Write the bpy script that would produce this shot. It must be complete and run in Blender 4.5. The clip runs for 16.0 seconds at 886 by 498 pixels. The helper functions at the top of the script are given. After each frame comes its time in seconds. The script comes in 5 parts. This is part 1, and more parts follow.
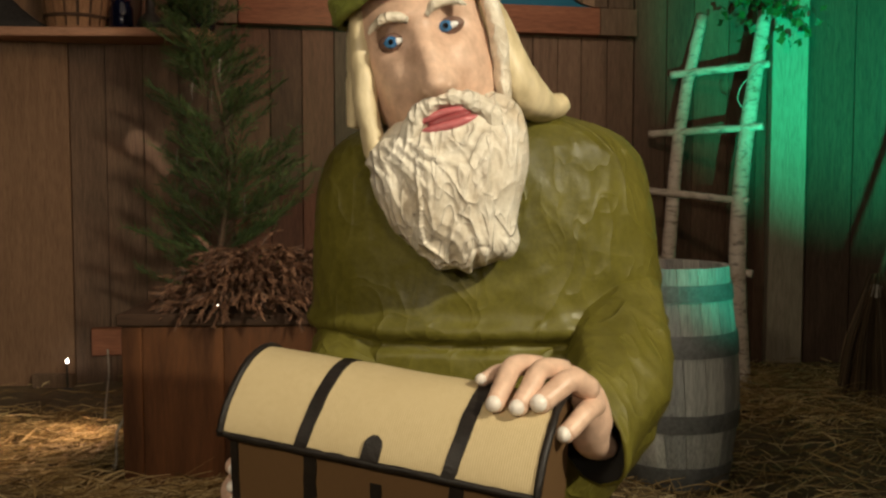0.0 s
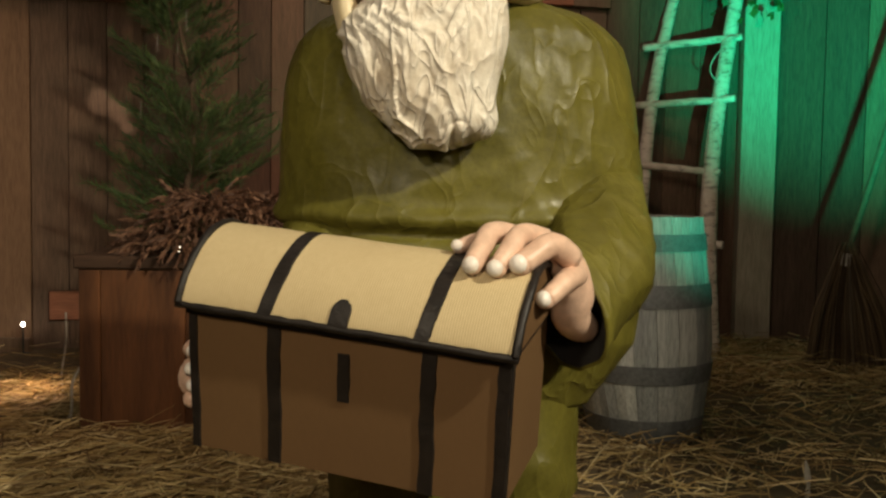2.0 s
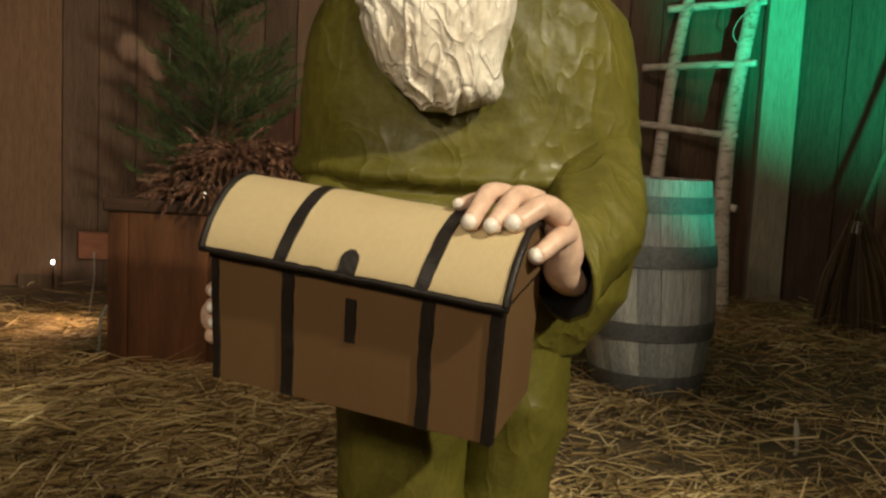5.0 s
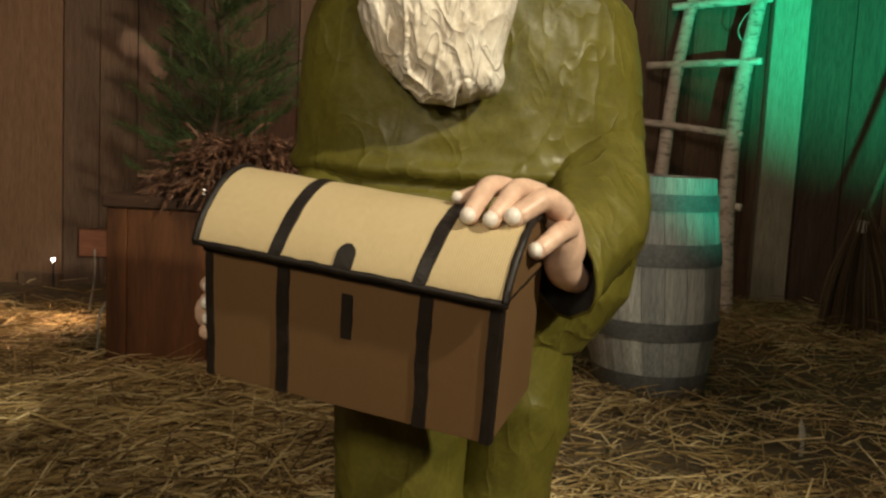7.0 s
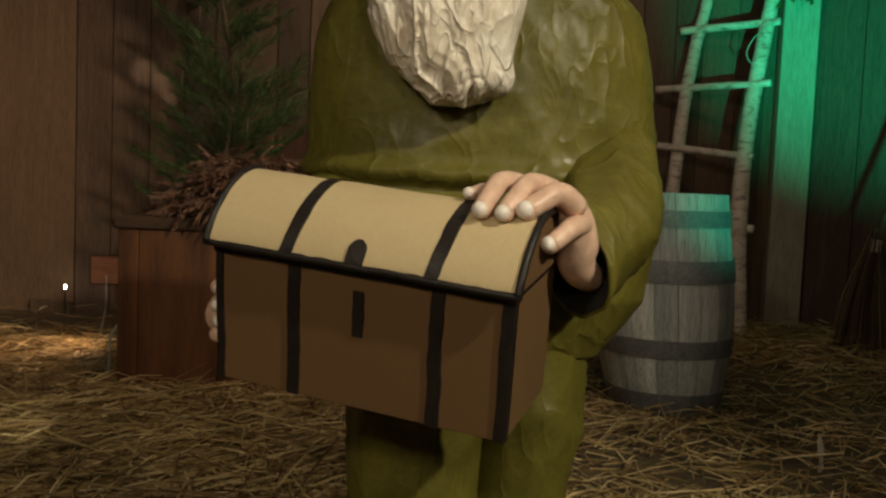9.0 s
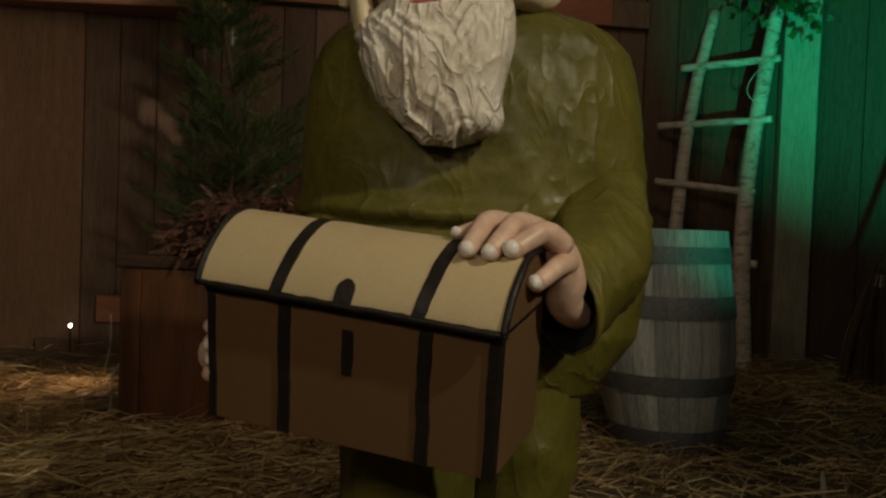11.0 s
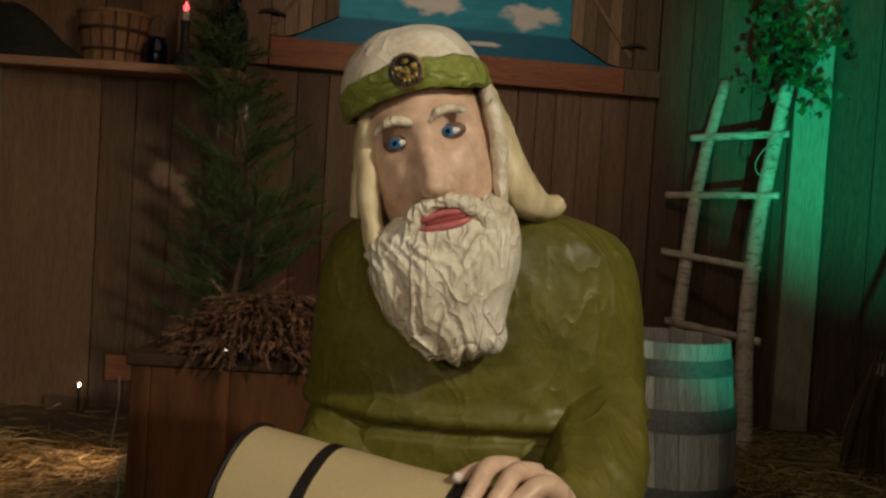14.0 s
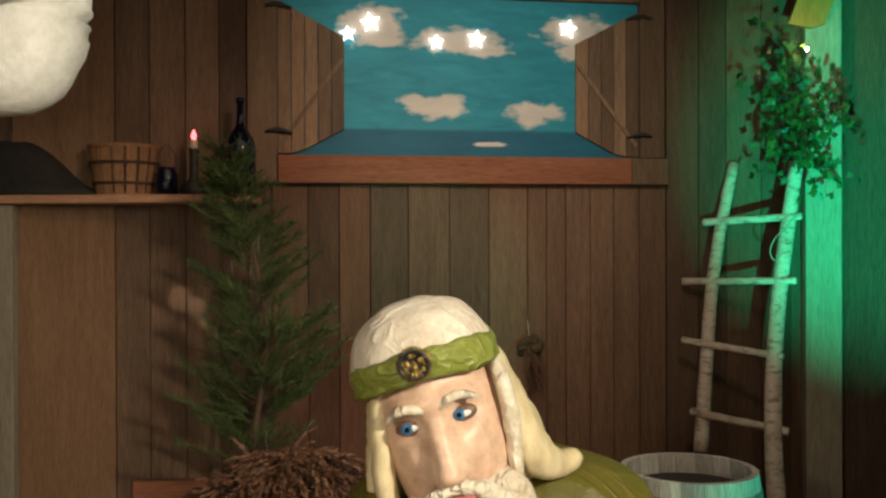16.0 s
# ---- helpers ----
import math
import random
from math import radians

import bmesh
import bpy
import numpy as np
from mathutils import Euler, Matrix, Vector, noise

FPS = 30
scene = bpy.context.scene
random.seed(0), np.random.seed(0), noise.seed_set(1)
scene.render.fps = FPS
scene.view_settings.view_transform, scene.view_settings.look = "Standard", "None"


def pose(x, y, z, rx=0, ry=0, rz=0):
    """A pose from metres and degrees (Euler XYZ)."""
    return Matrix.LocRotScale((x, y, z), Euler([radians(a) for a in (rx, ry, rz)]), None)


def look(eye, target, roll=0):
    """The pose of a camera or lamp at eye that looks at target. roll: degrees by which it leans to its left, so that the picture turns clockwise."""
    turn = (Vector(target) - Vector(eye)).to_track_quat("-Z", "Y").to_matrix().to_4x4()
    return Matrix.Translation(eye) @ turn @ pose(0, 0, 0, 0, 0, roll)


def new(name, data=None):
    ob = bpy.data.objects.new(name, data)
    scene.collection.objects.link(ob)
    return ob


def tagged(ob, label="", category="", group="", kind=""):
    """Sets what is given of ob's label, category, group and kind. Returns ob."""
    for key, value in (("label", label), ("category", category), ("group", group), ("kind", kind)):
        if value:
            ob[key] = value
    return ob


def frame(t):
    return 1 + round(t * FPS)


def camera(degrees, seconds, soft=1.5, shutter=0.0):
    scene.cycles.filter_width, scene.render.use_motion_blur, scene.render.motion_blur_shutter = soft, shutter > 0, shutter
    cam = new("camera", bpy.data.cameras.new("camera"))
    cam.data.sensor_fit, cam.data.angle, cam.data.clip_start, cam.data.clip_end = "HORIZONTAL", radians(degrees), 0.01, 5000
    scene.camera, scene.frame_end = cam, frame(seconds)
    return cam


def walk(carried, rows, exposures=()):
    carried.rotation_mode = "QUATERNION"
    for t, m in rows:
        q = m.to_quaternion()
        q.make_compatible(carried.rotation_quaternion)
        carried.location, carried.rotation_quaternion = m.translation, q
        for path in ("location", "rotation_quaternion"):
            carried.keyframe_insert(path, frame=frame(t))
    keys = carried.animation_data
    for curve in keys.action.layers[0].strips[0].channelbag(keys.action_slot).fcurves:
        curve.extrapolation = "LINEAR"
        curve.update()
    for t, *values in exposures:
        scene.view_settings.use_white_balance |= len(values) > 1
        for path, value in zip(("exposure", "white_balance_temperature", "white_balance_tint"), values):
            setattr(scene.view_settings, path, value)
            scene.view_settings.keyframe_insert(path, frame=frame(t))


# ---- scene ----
import itertools

LID_ANGLE = 0.0
cam = camera(51.1, 16.0, soft=2.5)
METRES, EYE, TILT, LEAN, TURN = 1.5, 1.08, -3.7, 0.0, 0.0
ROWS = [
    (0.0, 0.0, 0.0, 0.0, 0.0, 0.0, -0.0),
    (0.5, -0.0001, 0.0183, -0.0503, -0.6, -0.24, -0.43),
    (1.0, 0.0008, 0.0335, -0.0863, -1.2, -0.39, -1.2),
    (1.5, -0.0013, 0.0436, -0.1086, -1.66, -0.41, -1.24),
    (2.0, -0.0059, 0.0492, -0.1337, -2.02, 0.28, -0.81),
    (2.5, -0.0071, 0.0503, -0.1576, -2.38, 2.4, -0.31),
    (3.0, -0.0053, 0.043, -0.1851, -2.22, 3.92, 0.07),
    (3.5, -0.0006, 0.0345, -0.2024, -1.81, 3.03, -0.32),
    (4.0, 0.0084, 0.0199, -0.2013, -1.51, 2.39, -0.52),
    (4.5, 0.0151, -0.0284, -0.1053, -0.63, -1.44, -2.49),
    (5.0, 0.0125, -0.0259, -0.1289, -0.58, -2.69, -2.76),
    (7.5, 0.0187, -0.0009, -0.1395, -0.28, -2.71, -2.91),
    (8.0, 0.0174, 0.0018, -0.1538, -0.2, -2.05, -2.79),
    (10.5, 0.0328, -0.0059, -0.1779, 0.93, 1.02, -2.11),
    (11.0, 0.039, -0.0081, -0.1691, 0.86, 1.62, -2.14),
    (11.5, 0.0371, -0.0111, -0.1659, 0.9, 2.04, -2.33),
    (12.0, 0.0327, -0.0106, -0.1349, 0.98, 2.49, -2.59),
    (12.5, 0.0298, -0.0159, -0.0991, 0.9, 2.68, -2.8),
    (13.0, 0.0263, -0.0254, -0.0579, 0.95, 2.16, -3.18),
    (13.5, 0.0267, -0.0359, -0.0104, 1.06, 1.82, -3.45),
    (14.0, 0.0312, -0.0463, 0.0765, 1.31, 1.66, -3.58),
    (14.5, 0.024, -0.0541, 0.1436, 2.13, 1.51, -2.99),
    (15.0, 0.0138, -0.064, 0.2207, 2.58, 1.67, -1.89),
    (15.5, 0.0129, -0.0739, 0.2825, 2.2, 2.17, -1.1),
    (16.0, 0.0329, -0.0602, 0.3632, 2.62, 3.45, 0.07),
]
walk(cam, [(t, pose(0, 0, EYE, TILT, LEAN, TURN) @ pose(METRES * x, METRES * y, METRES * z, 90 + pitch, roll, yaw)) for t, x, y, z, yaw, pitch, roll in ROWS],
     exposures=[(0.0, -0.2), (1.0, -0.12), (5.0, -0.05), (7.5, -0.1), (8.2, -0.3), (10.3, -1.1), (11.0, -1.5), (11.5, -1.8), (12.5, -1.8), (13.2, -1.55), (14.0, -1.05), (14.6, -0.35), (15.3, -0.18), (16.0, 0.02)])

# ---- world and lamps ----
world = bpy.data.worlds.new("barn_dark")
scene.world = world
world.use_nodes = True
world.node_tree.nodes["Background"].inputs[0].default_value = (1.0, 0.72, 0.5, 1)
world.node_tree.nodes["Background"].inputs[1].default_value = 0.03


def lamp(name, kind, eye, target, power, color, size, angle=60, blend=0.5):
    d = bpy.data.lights.new(name, kind)
    d.energy, d.color = power, color
    if kind == "AREA":
        d.size = size
    else:
        d.shadow_soft_size = size
    if kind == "SPOT":
        d.spot_size, d.spot_blend = radians(angle), blend
    ob = new(name, d)
    ob.matrix_world = look(eye, target)
    return ob


lamp("key_spot", "SPOT", (1.95, -0.40, 2.62), (-0.30, 1.78, 0.95), 440, (1.0, 0.90, 0.67), 0.05, 56, 0.6)
lamp("front_wash", "SPOT", (-1.05, -1.05, 2.05), (-0.40, 2.8, 0.75), 125, (1.0, 0.85, 0.62), 0.12, 90, 0.5)
lamp("front_spot", "SPOT", (0.38, -1.25, 1.55), (-0.45, 3.2, 0.90), 52, (1.0, 0.84, 0.62), 0.05, 76, 0.7)
lamp("wall_wash", "SPOT", (0.6, 1.9, 3.15), (-0.8, 5.1, 0.75), 148, (1.0, 0.67, 0.45), 0.08, 86, 1.0)
# unseen overhead area lamp added to lift the dark parts
lamp("ambient_fill", "AREA", (0.0, 2.4, 3.24), (0.0, 2.4, 0.0), 12, (1.0, 0.80, 0.64), 3.0)
for px, pz, wide in ((-1.66, 1.345, 2.3), (-1.565, 1.30, 1.9), (-1.52, 1.225, 1.2)):
    lamp("patch_spot", "SPOT", (-1.05, 1.6, 2.95), (px, 5.05, pz), 330, (1.0, 0.80, 0.62), 0.012, wide, 0.7)
lamp("window_wash", "SPOT", (0.3, 2.6, 3.2), (0.05, 5.4, 2.45), 112, (1.0, 0.88, 0.72), 0.06, 60, 0.9)
lamp("green_spot", "SPOT", (1.22, 1.3, 0.62), (2.58, 5.35, 2.12), 1550, (0.0, 1.0, 0.52), 0.05, 39, 0.9)
lamp("green_spot_low", "SPOT", (2.45, 1.3, 0.55), (1.0, 3.35, 0.95), 170, (0.03, 1.0, 0.60), 0.04, 21, 0.8)
# unseen spot added to brighten the straw, well away from the floor lamp
lamp("straw_fill_spot", "SPOT", (-1.36, 3.78, 0.40), (-1.66, 3.60, 0.0), 18, (1.0, 0.64, 0.40), 0.03, 105, 0.7)
lamp("ivy_bulb_glow", "POINT", (1.86, 5.28, 2.76), (1.86, 6, 2.76), 2.0, (1.0, 0.66, 0.28), 0.02)

# ---- materials ----


def material(name, rough=0.7, metal=0.0, spec=0.5):
    m = bpy.data.materials.new(name)
    m.use_nodes = True
    b = m.node_tree.nodes["Principled BSDF"]
    b.inputs["Roughness"].default_value, b.inputs["Metallic"].default_value = rough, metal
    b.inputs["Specular IOR Level"].default_value = spec
    return m, m.node_tree, b


def coords(nt, scale=(1, 1, 1), rnd=True):
    """Object coordinates, moved by a random step for each object, stretched by scale."""
    tc = nt.nodes.new("ShaderNodeTexCoord")
    mp = nt.nodes.new("ShaderNodeMapping")
    mp.inputs["Scale"].default_value = scale
    nt.links.new(tc.outputs["Object"], mp.inputs["Vector"])
    if rnd:
        oi = nt.nodes.new("ShaderNodeObjectInfo")
        mu = nt.nodes.new("ShaderNodeMath")
        mu.operation = "MULTIPLY"
        mu.inputs[1].default_value = 37.0
        nt.links.new(oi.outputs["Random"], mu.inputs[0])
        cb = nt.nodes.new("ShaderNodeCombineXYZ")
        nt.links.new(mu.outputs[0], cb.inputs[0])
        nt.links.new(mu.outputs[0], cb.inputs[1])
        nt.links.new(cb.outputs[0], mp.inputs["Location"])
    return mp.outputs[0]


def noise_node(nt, vec, scale, detail=4, rough=0.6, distort=0.0):
    n = nt.nodes.new("ShaderNodeTexNoise")
    n.inputs["Scale"].default_value, n.inputs["Detail"].default_value = scale, detail
    n.inputs["Roughness"].default_value, n.inputs["Distortion"].default_value = rough, distort
    nt.links.new(vec, n.inputs["Vector"])
    return n.outputs["Fac"]


def ramp(nt, fac, stops):
    r = nt.nodes.new("ShaderNodeValToRGB")
    e = r.color_ramp.elements
    while len(e) < len(stops):
        e.new(0.5)
    for el, (p, c) in zip(e, stops):
        el.position, el.color = p, (*c, 1)
    nt.links.new(fac, r.inputs[0])
    return r.outputs[0]


def mixc(nt, fac, a, b, mode="MIX"):
    m = nt.nodes.new("ShaderNodeMix")
    m.data_type, m.blend_type = "RGBA", mode
    for sock, v in ((0, fac), (6, a), (7, b)):
        if isinstance(v, (int, float)):
            m.inputs[sock].default_value = v
        elif isinstance(v, tuple):
            m.inputs[sock].default_value = (*v, 1)
        else:
            nt.links.new(v, m.inputs[sock])
    return m.outputs[2]


def bump(nt, b, height, strength, dist=0.01):
    n = nt.nodes.new("ShaderNodeBump")
    n.inputs["Strength"].default_value, n.inputs["Distance"].default_value = strength, dist
    nt.links.new(height, n.inputs["Height"])
    nt.links.new(n.outputs[0], b.inputs["Normal"])


def paint(name, dark, light, scale=9.0, rough=0.6, bump_s=0.3, bump_scale=60.0, stretch=(1, 1, 1), spec=0.5, metal=0.0, dist=0.004, fine_mix=0.35):
    """A painted or natural surface: two colours mixed at two scales, with fine relief."""
    m, nt, b = material(name, rough, metal, spec)
    v = coords(nt, stretch)
    big = noise_node(nt, v, scale, 5, 0.65, 0.4)
    fine = noise_node(nt, v, bump_scale, 4, 0.6)
    col = ramp(nt, big, [(0.3, dark), (0.7, light)])
    col = mixc(nt, fine_mix, col, ramp(nt, fine, [(0.3, tuple(c * 0.55 for c in dark)), (0.7, tuple(min(1, c * 1.2) for c in light))]))
    nt.links.new(col, b.inputs["Base Color"])
    bump(nt, b, fine, bump_s, dist)
    return m


def crumpled(name, dark, light, rough, spec, scale, depth, stretch=(1, 1, 1), tone=4.0, sharp=7.0):
    """Paper and cloth stiffened with paint: folded creases at two scales, brushed colour, worn ridges."""
    m, nt, b = material(name, rough, 0.0, spec)
    tc = coords(nt, (1, 1, 1), False)
    mp = nt.nodes.new("ShaderNodeMapping")
    mp.inputs["Rotation"].default_value = (0.5, 0.35, 0.8)
    nt.links.new(coords(nt, stretch, False), mp.inputs["Vector"])

    def math_node(op, p, q=None):
        n = nt.nodes.new("ShaderNodeMath")
        n.operation = op
        for i, v in enumerate((p, q)):
            if isinstance(v, (int, float)):
                n.inputs[i].default_value = v
            elif v is not None:
                nt.links.new(v, n.inputs[i])
        return n.outputs[0]

    def ridge(sc, dist, k):
        n = noise_node(nt, mp.outputs[0], sc, 1.5, 0.5, dist)
        return math_node("POWER", math_node("SUBTRACT", 1.0, math_node("MULTIPLY", math_node("ABSOLUTE", math_node("SUBTRACT", n, 0.5)), 2.2)), k)

    r1, r2 = ridge(scale, 1.6, sharp), ridge(scale * 2.3, 1.1, sharp)
    fine = noise_node(nt, tc, 95, 4, 0.65)
    height = math_node("ADD", math_node("ADD", r1, math_node("MULTIPLY", r2, 0.45)), math_node("MULTIPLY", fine, 0.26))
    big = noise_node(nt, tc, tone, 5, 0.65, 0.8)
    col = ramp(nt, big, [(0.3, dark), (0.7, light)])
    col = mixc(nt, math_node("MULTIPLY", r2, 0.14), col, tuple(min(1, c * 1.35) for c in light))
    col = mixc(nt, 0.27, col, ramp(nt, fine, [(0.3, tuple(c * 0.45 for c in dark)), (0.7, light)]))
    nt.links.new(col, b.inputs["Base Color"])
    nt.links.new(ramp(nt, noise_node(nt, tc, 14, 4), [(0.3, (rough * 0.75,) * 3), (0.7, (min(1, rough * 1.35),) * 3)]), b.inputs["Roughness"])
    bump(nt, b, height, 1.0, depth)
    return m


def wood(name, dark, light, rough=0.75, along=2, vary=0.5, knots=True):
    """Weathered boards; grain runs along one axis; each board has its own tone."""
    m, nt, b = material(name, rough, 0.0, 0.3)
    st = [14.0, 14.0, 14.0]
    st[along] = 0.9
    v = coords(nt, tuple(st))
    st2 = [3.5, 3.5, 3.5]
    st2[along] = 0.5
    v2 = coords(nt, tuple(st2))
    grain = noise_node(nt, v, 3.2, 6, 0.65, 0.9)
    fine = noise_node(nt, v, 16.0, 3, 0.6, 0.2)
    broad = noise_node(nt, v2, 1.3, 4, 0.6, 1.2)
    col = ramp(nt, grain, [(0.30, dark), (0.52, tuple((p + q) / 2 for p, q in zip(dark, light))), (0.72, light)])
    col = mixc(nt, 0.4, col, ramp(nt, broad, [(0.3, tuple(c * 0.6 for c in dark)), (0.7, light)]))
    col = mixc(nt, 0.3, col, ramp(nt, fine, [(0.35, tuple(c * 0.4 for c in dark)), (0.6, light)]))
    oi = nt.nodes.new("ShaderNodeObjectInfo")
    tone = ramp(nt, oi.outputs["Random"], [(0.0, (1 - vary,) * 3), (0.5, (1.0, 0.97, 0.93)), (1.0, (1 + vary * 0.6, 1 + vary * 0.5, 1 + vary * 0.35))])
    col = mixc(nt, 1.0, col, tone, "MULTIPLY")
    nt.links.new(col, b.inputs["Base Color"])
    bump(nt, b, grain, 0.45, 0.006)
    return m


def glow(name, color, strength):
    m = bpy.data.materials.new(name)
    m.use_nodes = True
    b = m.node_tree.nodes["Principled BSDF"]
    b.inputs["Base Color"].default_value = (*color, 1)
    b.inputs["Emission Color"].default_value, b.inputs["Emission Strength"].default_value = (*color, 1), strength
    return m


BARN = wood("barn_board", (0.082, 0.050, 0.034), (0.228, 0.147, 0.098), vary=0.38)
BARN_RED = wood("red_brown_board", (0.13, 0.05, 0.028), (0.34, 0.14, 0.08), along=0)
FRAMEW = wood("frame_board", (0.14, 0.09, 0.055), (0.34, 0.23, 0.15))
PALE = wood("pale_post", (0.22, 0.20, 0.15), (0.42, 0.38, 0.30), vary=0.2)
PANELW = wood("plain_panel", (0.15, 0.085, 0.05), (0.28, 0.17, 0.10), vary=0.15)
CRATEW = paint("stained_crate_wood", (0.036, 0.014, 0.007), (0.19, 0.078, 0.031), 3.2, 0.38, 0.3, 40, (3.0, 3.0, 0.4), 0.4, fine_mix=0.15)
SHELFW = wood("pale_shelf_board", (0.24, 0.125, 0.08), (0.52, 0.31, 0.21), along=0)
BARN_RUST = wood("rusty_board", (0.105, 0.046, 0.030), (0.275, 0.135, 0.085))
CRATE_DARK = wood("dark_trim_wood", (0.03, 0.017, 0.01), (0.09, 0.05, 0.03), along=0)
STAVE = wood("weathered_stave", (0.24, 0.26, 0.25), (0.78, 0.81, 0.78), vary=0.3)
HOOP = paint("galvanised_hoop", (0.12, 0.125, 0.125), (0.26, 0.27, 0.27), 12, 0.6, 0.3, 80, metal=0.3)
# near-black for wall backing and shoes; in the cuffs it paints shade
DARK = paint("near_black_and_cuff_shade", (0.004, 0.0035, 0.003), (0.010, 0.008, 0.006), rough=0.9)
CEIL = wood("ceiling_board", (0.04, 0.03, 0.02), (0.10, 0.075, 0.05), along=1)


def bark_birch():
    m, nt, b = material("birch_bark", 0.65)
    v = coords(nt, (9, 9, 26))
    n = noise_node(nt, v, 1.6, 4, 0.7, 0.3)
    v2 = coords(nt, (6, 6, 6))
    n2 = noise_node(nt, v2, 1.5, 3)
    col = mixc(nt, 0.4, ramp(nt, n, [(0.37, (0.03, 0.022, 0.016)), (0.46, (0.50, 0.45, 0.37)), (0.8, (0.74, 0.70, 0.62))]), ramp(nt, n2, [(0.3, (0.35, 0.27, 0.19)), (0.6, (0.75, 0.71, 0.63))]))
    nt.links.new(col, b.inputs["Base Color"])
    bump(nt, b, n, 0.5, 0.006)
    return m


BIRCH = bark_birch()
ROBE = crumpled("green_lacquered_cloth", (0.076, 0.067, 0.010), (0.165, 0.146, 0.025), 0.43, 0.27, 4.6, 0.0028, (1, 1, 0.6), 4.5, 10.0)
SKIN = paint("painted_skin", (0.60, 0.37, 0.26), (0.76, 0.53, 0.40), 10, 0.42, 0.25, 50)
NAIL = paint("pale_fingernail", (0.76, 0.66, 0.58), (0.88, 0.82, 0.76), 30, 0.35, 0.1)
BEARD = crumpled("cream_painted_beard", (0.54, 0.42, 0.28), (0.90, 0.85, 0.74), 0.42, 0.4, 10.0, 0.0050, (1.3, 1, 0.5), 8.0, 9.0)
HAIR = paint("straw_yellow_hair", (0.48, 0.37, 0.19), (0.72, 0.61, 0.40), 9, 0.45, 0.5, 45, (1, 1, 0.4))
CROWN = crumpled("cream_crown", (0.58, 0.46, 0.36), (0.86, 0.80, 0.69), 0.40, 0.4, 8.0, 0.0022, (1, 1, 1), 9.0, 12.0)
BAND = crumpled("moss_green_band", (0.17, 0.20, 0.030), (0.30, 0.33, 0.075), 0.42, 0.4, 9.0, 0.003, (1, 1, 1.6), 18.0, 10.0)
LIP = paint("pink_lip", (0.40, 0.085, 0.095), (0.56, 0.16, 0.17), 25, 0.35, 0.2)
MOUTH = paint("deep_red_mouth", (0.20, 0.03, 0.035), (0.34, 0.06, 0.065), 25, 0.4, 0.2)
EYE_W = paint("eye_white", (0.72, 0.72, 0.70), (0.85, 0.85, 0.83), 30, 0.15, 0.0)
EYE_RIM = paint("dark_eye_rim", (0.10, 0.055, 0.04), (0.20, 0.11, 0.08), 30, 0.5, 0.1)
IRIS = paint("blue_iris", (0.015, 0.06, 0.17), (0.07, 0.22, 0.45), 60, 0.12, 0.0)
PUPIL = paint("black_pupil", (0.005, 0.005, 0.006), (0.012, 0.012, 0.014), 30, 0.08, 0.0)
BADGE = paint("brass_badge", (0.10, 0.07, 0.02), (0.55, 0.40, 0.14), 40, 0.35, 0.9, 90, metal=0.9, dist=0.01)
BLACKMETAL = paint("black_badge_rim", (0.01, 0.01, 0.01), (0.03, 0.03, 0.028), 40, 0.3, 0.2)


def corrugated():
    """Card with fine ribs across the lid."""
    m, nt, b = material("ribbed_card", 0.75, 0.0, 0.3)
    v = coords(nt, (1, 1, 1), False)
    w = nt.nodes.new("ShaderNodeTexWave")
    w.wave_type, w.bands_direction = "BANDS", "X"
    w.inputs["Scale"].default_value = 88.0
    nt.links.new(v, w.inputs["Vector"])
    n = noise_node(nt, v, 9, 4)
    n2 = noise_node(nt, v, 120, 3)
    col = mixc(nt, 0.3, ramp(nt, n, [(0.3, (0.50, 0.385, 0.21)), (0.7, (0.56, 0.445, 0.255))]), ramp(nt, n2, [(0.3, (0.45, 0.345, 0.185)), (0.7, (0.60, 0.485, 0.28))]))
    col = mixc(nt, 0.22, col, ramp(nt, w.outputs["Fac"], [(0.2, (0.33, 0.24, 0.12)), (0.8, (0.66, 0.54, 0.32))]))
    nt.links.new(col, b.inputs["Base Color"])
    bump(nt, b, w.outputs["Fac"], 0.35, 0.001)
    return m


RIBBED = corrugated()
CARD = paint("brown_card", (0.128, 0.069, 0.028), (0.142, 0.078, 0.032), 4, 0.7, 0.05, 160, (1, 1, 0.5), 0.3, fine_mix=0.08)
STRAP = paint("black_painted_strap", (0.007, 0.005, 0.004), (0.018, 0.013, 0.010), 30, 0.5, 0.5, 60, spec=0.35)
FOIL = paint("crumpled_foil", (0.55, 0.48, 0.36), (0.9, 0.85, 0.75), 18, 0.18, 1.0, 24, metal=1.0, dist=0.03)
GOLD = paint("gold_brocade", (0.55, 0.40, 0.20), (0.94, 0.90, 0.78), 40, 0.35, 0.9, 70, (1.5, 1, 0.4), metal=0.15, dist=0.01)


def straw_mat(name, cols, rough=0.6):
    m, nt, b = material(name, rough, 0.0, 0.35)
    g = nt.nodes.new("ShaderNodeNewGeometry")
    patch = noise_node(nt, coords(nt, (1, 1, 1), False), 2.6, 3, 0.6, 0.5)
    col = mixc(nt, 1.0, ramp(nt, g.outputs["Random Per Island"], cols), ramp(nt, patch, [(0.34, (0.70, 0.66, 0.60)), (0.62, (1.25, 1.20, 1.12))]), "MULTIPLY")
    nt.links.new(col, b.inputs["Base Color"])
    return m


